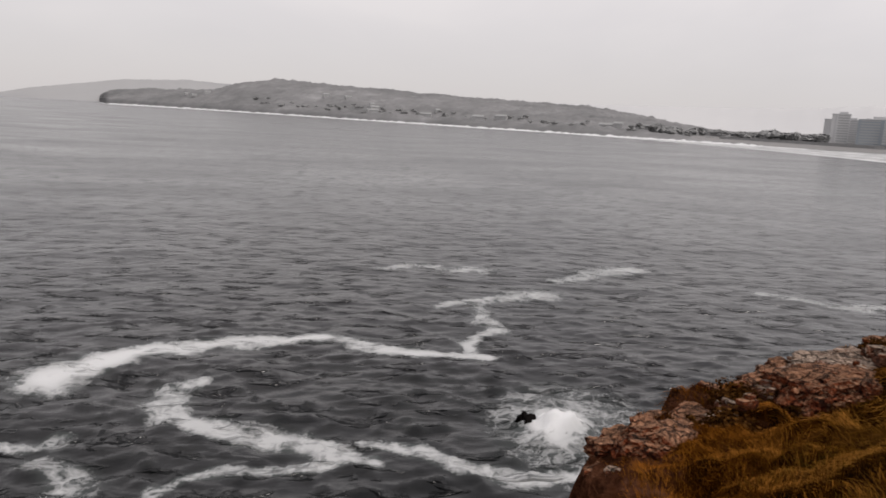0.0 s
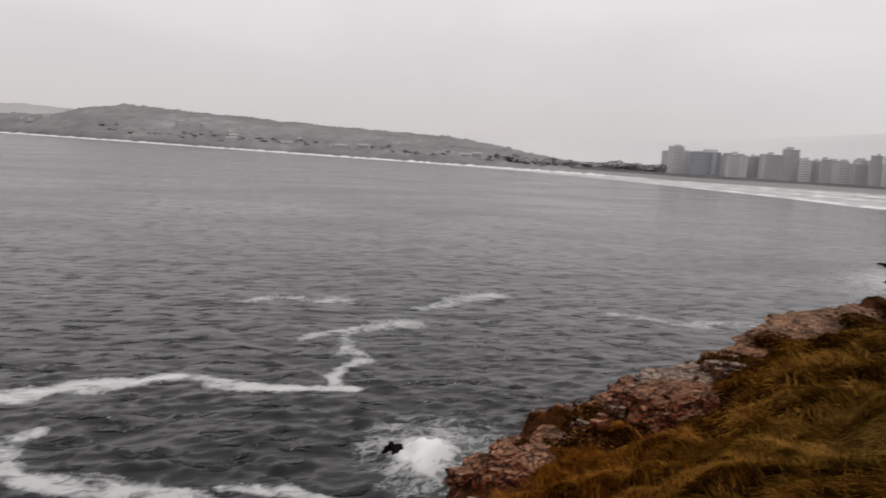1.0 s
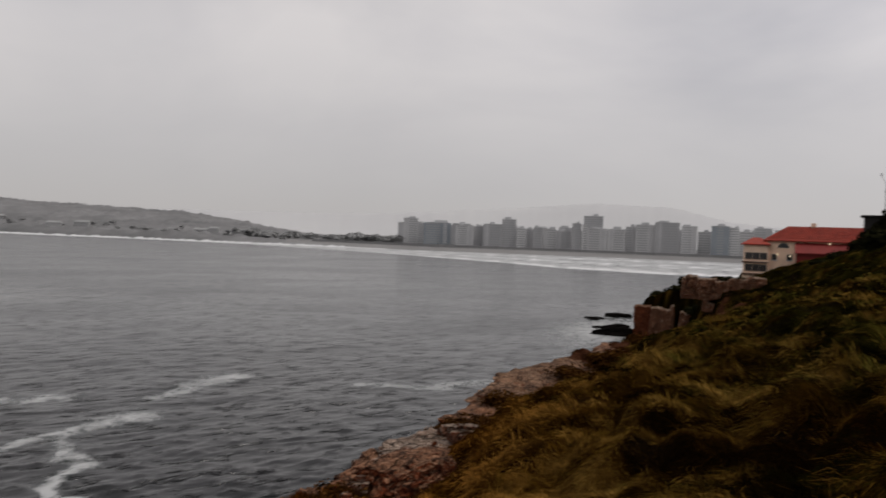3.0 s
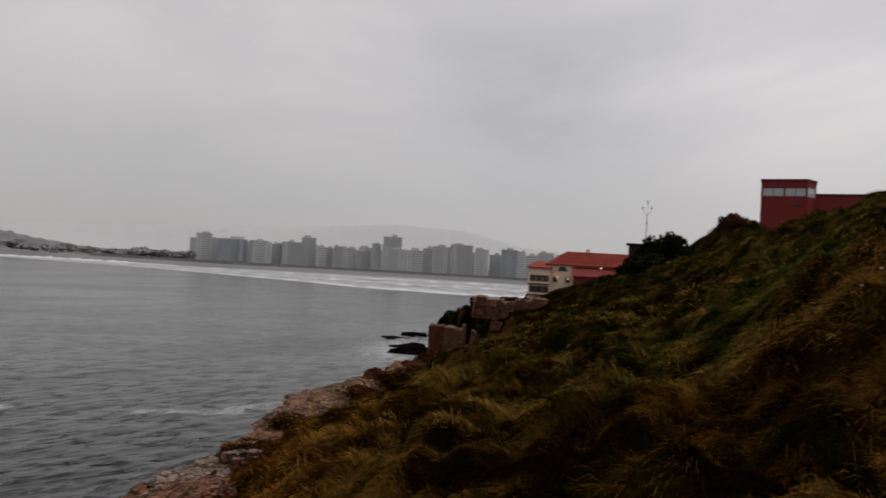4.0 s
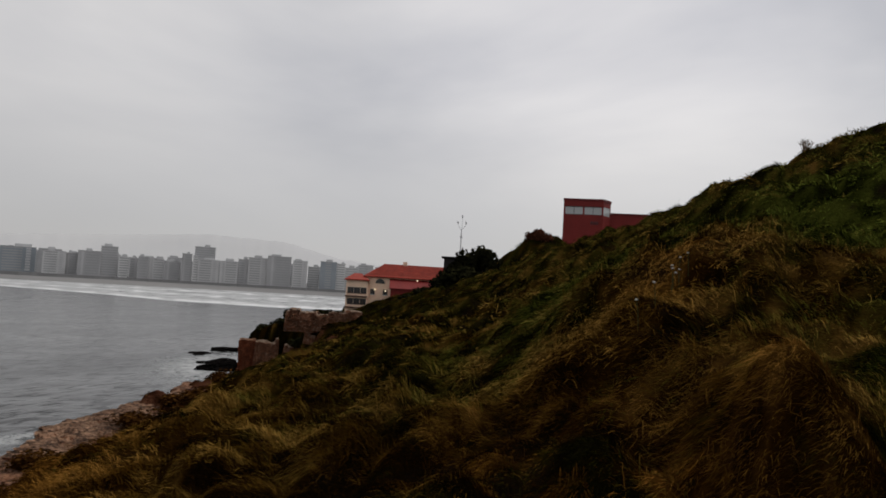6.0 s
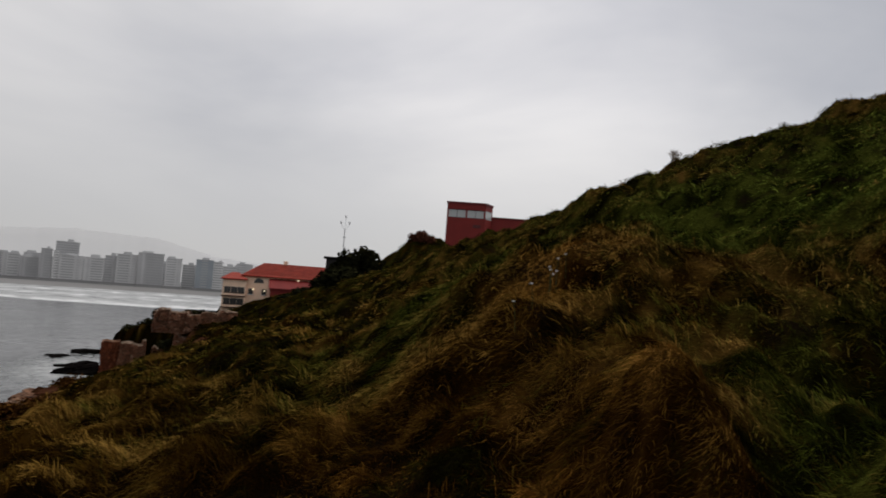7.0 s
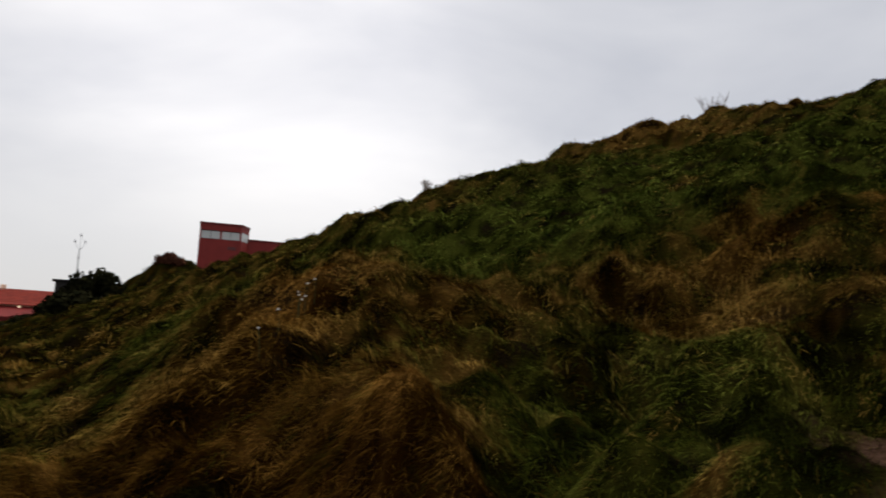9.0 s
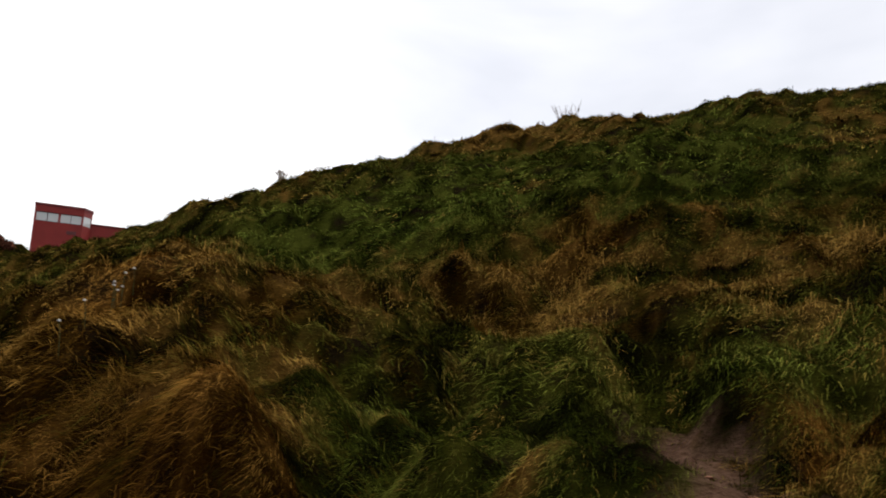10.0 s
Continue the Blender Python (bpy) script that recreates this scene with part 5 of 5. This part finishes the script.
def slab_stack(x, y, z, w, d, count, turn, seed, mat, label):
    """An outcrop of thin broken beds, each a worn plate set back from the one below."""
    rng = random.Random(seed)
    root = new("outcrop")
    root.matrix_world = pose(x, y, z, 0, 0, turn)
    h = 0.0
    for k in range(count):
        f = 1.0 - 0.35 * k / count
        ox, oy, th = rng.uniform(-0.55, 0.55) * w * (k > 0), rng.uniform(-0.5, 0.5) * d * (k > 0), rng.uniform(0.035, 0.085)
        n = rng.randint(6, 9)
        outline = []
        for i in range(n):
            t = 2 * math.pi * (i + rng.uniform(-0.3, 0.3)) / n
            e = max(abs(math.cos(t)), abs(math.sin(t))) ** -0.8 * rng.uniform(0.55, 1.1) * (1.0 if k == 0 else rng.uniform(0.55, 0.9))
            outline.append((ox + f * w * e * math.cos(t), oy + f * d * e * math.sin(t)))
        sx_, sy_ = rng.uniform(-0.05, 0.05), rng.uniform(-0.05, 0.05)
        bm = bmesh.new()
        rings = [[bm.verts.new((ox + (px - ox) * g, oy + (py - oy) * g, h + zz * th + sx_ * px + sy_ * py + rng.uniform(-0.006, 0.006))) for px, py in outline] for g, zz in ((0.96, -0.3), (1.0, 0.2), (0.985, 0.8), (0.93, 1.0))]
        for r0, r1 in zip(rings, rings[1:]):
            for i in range(n):
                bm.faces.new((r0[i], r0[(i + 1) % n], r1[(i + 1) % n], r1[i]))
        mid = bm.verts.new((ox, oy, h + th * 1.1 + sx_ * ox + sy_ * oy))
        for i in range(n):
            bm.faces.new((rings[-1][i], rings[-1][(i + 1) % n], mid))
        bm.faces.new(rings[0][::-1])
        part("slab", bm, mat, root)
        h += th * 0.85
    return tagged(root, label, "rock", "layered outcrops on the brink")


# place, half sizes, beds, turn
for i, (x, y, z, w, d, count, turn) in enumerate(((5.6, 7.95, 12.12, 0.60, 0.42, 5, 20), (6.1, 8.2, 12.1, 0.42, 0.32, 4, 50), (5.2, 7.75, 12.05, 0.40, 0.30, 4, -15), (3.75, 7.6, 11.66, 0.26, 0.2, 3, 30), (4.6, 8.0, 11.78, 0.32, 0.24, 3, 60))):
    slab_stack(x, y, z, w, d, count, turn, 300 + i, PALE_ROCK, "pale lichened sandstone outcrop of thin broken beds")
chips = random.Random(77)
for i in range(16):
    t = chips.random()
    x, y = 3.6 + 2.7 * t + chips.gauss(0, 0.15), 7.3 + 0.9 * t + chips.gauss(0, 0.12)
    w = chips.uniform(0.10, 0.24)
    slab_stack(x, y, ground_z(x, y) + 0.03, w, w * chips.uniform(0.5, 0.9), chips.randint(2, 4), chips.uniform(0, 180), 340 + i, chips.choice((PALE_ROCK, ROCK, PALE_ROCK)), "small stack of thin broken sandstone plates")
for i, (x, y, z, w, d, count, turn) in enumerate(((8.3, 9.6, 12.17, 0.7, 0.4, 3, 40), (9.5, 10.4, 12.19, 0.8, 0.42, 3, 32), (10.9, 11.0, 12.2, 0.85, 0.42, 3, 20), (12.2, 11.5, 12.2, 0.75, 0.4, 3, 16))):
    slab_stack(x, y, z, w, d, count, turn, 320 + i, LEDGE_ROCK, "rusty sandstone ledge of thin broken beds over the water")


# broken blocks strewn along the brink
BLOCKS = [rock_mesh("stone", 80 + k, (0.2, 0.15, 0.11), 4, 0.22, 7) for k in range(6)]
for k, me in enumerate(BLOCKS):
    me.materials.append(PALE_ROCK if k == 0 else ROCK)
strewn = random.Random(31)
for k in range(46):
    s = strewn.uniform(3.5, 17)
    q = float(cliff_line(s)) + strewn.gauss(-0.1, 0.45)
    x, y = plan(q, s)
    o = new("stone", BLOCKS[k % 6])
    f = strewn.uniform(0.3, 1.0)
    o.matrix_world = pose(x, y, ground_z(x, y) + 0.02, strewn.uniform(-15, 15), strewn.uniform(-15, 15), strewn.uniform(0, 360)) @ Matrix.Diagonal((f, f, f, 1))
    tagged(o, "broken sandstone block on the brink of the cliff", "stone", "blocks along the brink")

WET = paint("wet_black_rock", (0.008, 0.007, 0.0065), 1.0, 0.3, 1.5, 0.0)
rock(6.7, 33.3, 0.05, (0.42, 0.3, 0.6), 30, 24, WET, "black wet rock standing in the surf", 32, "sea_rock", "", 0.1)
# place, half sizes, tilt, turn
for i, (x, y, a, b, c, lean, turn) in enumerate(((106.2, 100.5, 1.7, 0.8, 0.42, 0, 45), (104.0, 98.8, 0.9, 0.6, 0.34, 6, 30), (114.0, 101.5, 2.4, 1.0, 0.75, 0, 40), (95.7, 89.6, 1.1, 0.6, 0.36, 0, 35), (90.4, 81.6, 2.9, 1.5, 1.1, -16, 42), (92.5, 82.4, 2.0, 1.3, 1.5, -10, 40))):
    rock(x, y, -0.1, (a, b, c), -turn, 30 + i, WET, "low black rock awash below the headland", lean, "sea_rock", "rocks awash below the headland", 0.6)

# pale faces of the further headland: bearing, distance, height, half sizes
HEADLAND = (
    (51.3, 77.0, 6.5, 1.15, 1.2, 2.15, "p"), (49.85, 78.0, 6.1, 0.85, 1.2, 2.4, "r"), (52.95, 76.0, 7.4, 0.45, 1.0, 1.1, "p"), (53.9, 61.0, 11.8, 1.35, 1.2, 0.9, "p"),
    (56.2, 59.5, 11.8, 1.5, 1.2, 0.65, "p"), (57.5, 59.0, 12.35, 0.9, 1.0, 0.35, "p"), (54.9, 60.0, 10.4, 0.8, 0.9, 0.4, "p"), (56.4, 58.0, 10.7, 0.6, 0.8, 0.35, "p"),
)


def pillar_mesh(name, seed, size, cuts=22):
    """A cliff block split by upright joints into columns, with a few level beds and a broken top."""
    bm = bmesh.new()
    bmesh.ops.create_cube(bm, size=2.0)
    bmesh.ops.subdivide_edges(bm, edges=list(bm.edges), cuts=cuts, use_grid_fill=True)
    off = Vector((seed * 5.1, seed * 2.3, seed * 0.7))
    for v in bm.verts:
        p = v.co.copy()
        q = Vector((p.x * size[0], p.y * size[1], p.z * size[2]))
        sway = 0.25 * noise.noise(q * 0.9 + off)
        column = noise.cell(Vector((q.x * 1.1 + sway, 0.0, 0.0)) + off)
        bed = noise.cell(Vector((0.0, 0.0, q.z * 1.2 + sway * 2)) + off)
        rough = noise.fractal(q * 2.4 + off, 0.9, 2.0, 4)
        q.y += (0.34 * column + 0.04 * bed + 0.14 * rough) * (1 if p.y < 0 else 0.3)
        q.x += (0.05 * bed + 0.16 * rough) * abs(p.x) - 0.05 * p.z * p.x
        q.z += (0.22 * column + 0.10 * rough) * max(0.0, p.z)
        v.co = q
    me = bpy.data.meshes.new(name)
    bm.to_mesh(me)
    bm.free()
    return me


for i, (a, d, z, wx_, wy_, wz_, stone) in enumerate(HEADLAND):
    me = pillar_mesh("cliff_rock", 50 + i, (wx_, wy_, wz_))
    me.materials.append(FACE_ROCK if stone == "p" else ROCK)
    o = new("cliff_rock", me)
    o.matrix_world = facing(a, d, z)
    tagged(o, "upright jointed pale sandstone face of the headland" if stone == "p" else "upright rust-red sandstone face of the headland", "rock", "rock faces of the headland")


# ---- small plants on the hill ----
PETAL = paint("white_petals", (0.75, 0.74, 0.70), 0.7, 0.1, 8.0)
BUD = paint("green_stalk", (0.035, 0.04, 0.01), 0.95, 0.15, 8.0)
TWIG = paint("bare_twig", (0.16, 0.11, 0.075), 0.9, 0.2, 6.0)


def flower(x, y, seed):
    rng = random.Random(seed)
    root = new("flower")
    root.matrix_world = pose(x, y, ground_z(x, y))
    h = rng.uniform(0.24, 0.32)
    lean = (rng.uniform(-0.05, 0.05), rng.uniform(-0.05, 0.05))
    part("stalk", tube([(0, 0, -0.05), (lean[0] * 0.4, lean[1] * 0.4, h * 0.6), (*lean, h)], [0.004, 0.003, 0.003], 5), BUD, root)
    bm = bmesh.new()
    for ring, (n, rise, size) in enumerate(((7, -0.25, 1.0), (7, 0.35, 0.95), (5, 1.0, 0.75))):
        for k in range(n):
            t = (k + 0.5 * ring) * 2 * math.pi / n
            c, d = Vector((*lean, h)), Vector((math.cos(t), math.sin(t), rise)).normalized() * size
            e = Vector((-math.sin(t), math.cos(t), 0)) * 0.008
            vs = [bm.verts.new(c + d * f + e * g) for f, g in ((0.003, -0.7), (0.015, -1.0), (0.022, 0), (0.015, 1.0), (0.003, 0.7))]
            bm.faces.new(vs)
    part("bloom", bm, PETAL, root, "small white bloom")
    return tagged(root, "small white wild flower on a thin stalk in the grass", "flower", "white flowers on the knoll")


PEBBLES = [rock_mesh("pebble", 150 + k, (0.05, 0.04, 0.025), 2, 0.2, 3, 0.7) for k in range(4)]
for me in PEBBLES:
    me.materials.append(ROCK)
gravel = random.Random(8)
for k in range(26):
    t = gravel.random()
    x, y = 3.6 + 2.7 * t + gravel.gauss(0, 0.22), -1.95 - 1.05 * t + gravel.gauss(0, 0.22)
    o = new("pebble", PEBBLES[k % 4])
    f = gravel.uniform(0.25, 0.6)
    o.matrix_world = pose(x, y, ground_z(x, y) + 0.008, 0, 0, gravel.uniform(0, 360)) @ Matrix.Diagonal((f, f, f, 1))
    tagged(o, "small weathered pebble on the muddy trodden path", "pebble", "pebbles on the path")

for i, (x, y) in enumerate(((9.29, 1.28), (9.2, 1.30), (9.34, 1.24), (9.25, 1.22), (9.35, 1.14), (9.1, 1.27), (8.4, 1.32), (8.16, 1.43))):
    flower(x, y, 200 + i)


def bare_shrub(x, y, high, seed):
    rng = random.Random(seed)
    root = new("bare_shrub")
    root.matrix_world = pose(x, y, ground_z(x, y) - 0.05)
    for k in range(26):
        t, sp = rng.uniform(0, 6.28), rng.uniform(0.1, 0.55) * high
        a = Vector((math.cos(t) * 0.05, math.sin(t) * 0.05, 0))
        c = Vector((math.cos(t) * sp, math.sin(t) * sp, high * rng.uniform(0.6, 1.0)))
        b = a.lerp(c, 0.5) + Vector((rng.uniform(-0.06, 0.06), rng.uniform(-0.06, 0.06), 0.08))
        tw = part("twig", tube([a, b, c], [0.009, 0.007, 0.004], 5), TWIG, root)
        for j in range(2):
            f = b.lerp(c, rng.uniform(0.1, 0.8))
            part("shoot", tube([f, f + Vector((rng.uniform(-0.2, 0.2), rng.uniform(-0.2, 0.2), rng.uniform(0.1, 0.25))) * high], [0.006, 0.003], 4), TWIG, tw)
    return tagged(root, "thin leafless shrub on the crest of the hill", "shrub")


bare_shrub(27.0, -10.7, 1.3, 5)
bare_shrub(23.3, -0.2, 0.4, 6)


# ---- grass ----
def scatter(n, az0, az1, r0, r1, rng):
    a = np.radians(rng.uniform(az0, az1, n))
    r = np.sqrt(rng.uniform(r0**2, r1**2, n))
    return BASE.x + r * np.sin(a), BASE.y + r * np.cos(a), r


def grass_sheet(name, tufts, per, az0, az1, r0, r1, reach, length, width, seed, label):
    """Tussocks of bent blades, combed by the wind; ONE uncountable mass."""
    rng = np.random.default_rng(seed)
    x, y, r = scatter(tufts, az0, az1, r0, r1, rng)
    q, s = along(x, y)
    e = q - cliff_line(s) + 0.5 * fbm(x * 0.8, y * 0.8, 2)
    clear = np.exp(-(((x - 5.4) ** 2 + (y - 7.95) ** 2) / 0.5) ** 2) + np.exp(-(((x - 10.2) * 0.55 + (y - 10.8) * 0.84) ** 2) / 0.2) * step(3.2, 2.2, np.abs((x - 10.2) * 0.84 - (y - 10.8) * 0.4))
    dens = np.clip(1 - clear, 0.05, 1) * step(-1.3, 0.5, e + 0.5 * fbm(x * 0.9 + 13, y * 0.9, 3)) * (1 - 0.93 * path_mud(x, y)) * (0.18 + 0.3 * step(8, 12, q) + 0.82 * step(0.05, 0.5, domes(x, y, 0.85, 0.62, 3) + 0.3 * domes(x, y, 2.1, 1.5, 90)))
    keep = rng.uniform(0, 1, tufts) < dens
    x, y, r, e = x[keep], y[keep], r[keep], e[keep]
    n = len(x)
    big = rng.gamma(5.0, 0.2, n)
    tall = 0.55 + 0.9 * np.clip(fbm(x * 0.4, y * 0.4 + 7, 3) + 0.4, 0, 1)
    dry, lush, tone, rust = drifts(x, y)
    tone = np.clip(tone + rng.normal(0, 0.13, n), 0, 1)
    dry = dry + rng.normal(0, 0.4, n)
    flow = 2.3 + 1.5 * fbm(x * 0.3 + 20, y * 0.3, 2) + rng.normal(0, 0.35, n)
    t = np.repeat(np.arange(n), per)
    m = len(t)
    ang = rng.uniform(0, 2 * np.pi, m)
    spread = rng.uniform(0, 1, m) ** 0.6
    rad = reach * big[t] * spread
    bx, by = x[t] + rad * np.cos(ang), y[t] + rad * np.sin(ang)
    bz = land_height(bx, by) - 0.03
    L = length * tall[t] * (0.6 + 0.4 * step(0.5, 3.5, e[t])) * big[t] ** 0.5 * rng.uniform(0.6, 1.15, m) * (1.15 - 0.4 * spread)
    fl = flow[t] + rng.normal(0, 0.22, m)
    dx = 0.72 * np.cos(fl) + 0.45 * np.cos(ang) * spread + rng.normal(0, 0.12, m)
    dy = 0.72 * np.sin(fl) + 0.45 * np.sin(ang) * spread + rng.normal(0, 0.12, m)
    up = rng.uniform(0.22, 0.85, m)
    stiff = rng.uniform(0, 1, m) < np.where(r[t] < 14, 0.03, 0.004)
    up = np.where(stiff, 1.5, up)
    dx, dy = np.where(stiff, dx * 0.4, dx), np.where(stiff, dy * 0.4, dy)
    g3 = bz + np.clip(land_height(bx + dx * L, by + dy * L) - bz, -0.5 * L, 0.7 * L)
    w = width * rng.uniform(0.6, 1.4, m)
    fa = np.arctan2(dy, dx) + np.pi / 2 + rng.normal(0, 0.5, m)
    wv = np.stack([w * np.cos(fa) * 0.5, w * np.sin(fa) * 0.5, rng.normal(0, 0.2, m) * w], -1)

    def at(f, rise):
        return np.stack([bx + dx * L * f, by + dy * L * f, bz * (1 - f) + g3 * f + L * up * rise], -1)

    # every blade faces outwards and is lit as the mat that it lies in
    h = 0.06
    gx, gy = (land_height(x + h, y) - land_height(x - h, y)) / (2 * h), (land_height(x, y + h) - land_height(x, y - h)) / (2 * h)
    nrm = np.stack([-gx, -gy, np.ones(n)], -1)[t] + rng.normal(0, 0.13, (m, 3))
    nrm /= np.linalg.norm(nrm, axis=1)[:, None]
    p0, p1, p3 = at(0.0, 0.0), at(0.45, 0.50), at(1.0, 0.50)
    side = np.einsum("ij,ij->i", np.cross(wv, p1 - p0), nrm)
    wv = np.where(side[:, None] < 0, -wv, wv)
    V = np.stack([p0 - wv, p0 + wv, p1 - wv, p1 + wv, p3], 1).reshape(-1, 3)
    i = np.arange(m)[:, None] * 5
    loops = np.concatenate([i + np.array([[0, 1, 3, 2]]), i + np.array([[2, 3, 4]])], 1).ravel()
    starts = (np.arange(m)[:, None] * 7 + np.array([[0, 4]])).ravel()
    ob = big_mesh(name, V, loops, starts, GRASS, True)
    ob.data.normals_split_custom_set_from_vertices(np.repeat(nrm, 5, axis=0))
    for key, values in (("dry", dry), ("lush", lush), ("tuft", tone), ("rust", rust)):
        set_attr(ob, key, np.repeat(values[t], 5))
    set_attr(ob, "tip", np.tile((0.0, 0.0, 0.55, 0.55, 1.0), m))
    return tagged(ob, label, "grass", kind="stuff")


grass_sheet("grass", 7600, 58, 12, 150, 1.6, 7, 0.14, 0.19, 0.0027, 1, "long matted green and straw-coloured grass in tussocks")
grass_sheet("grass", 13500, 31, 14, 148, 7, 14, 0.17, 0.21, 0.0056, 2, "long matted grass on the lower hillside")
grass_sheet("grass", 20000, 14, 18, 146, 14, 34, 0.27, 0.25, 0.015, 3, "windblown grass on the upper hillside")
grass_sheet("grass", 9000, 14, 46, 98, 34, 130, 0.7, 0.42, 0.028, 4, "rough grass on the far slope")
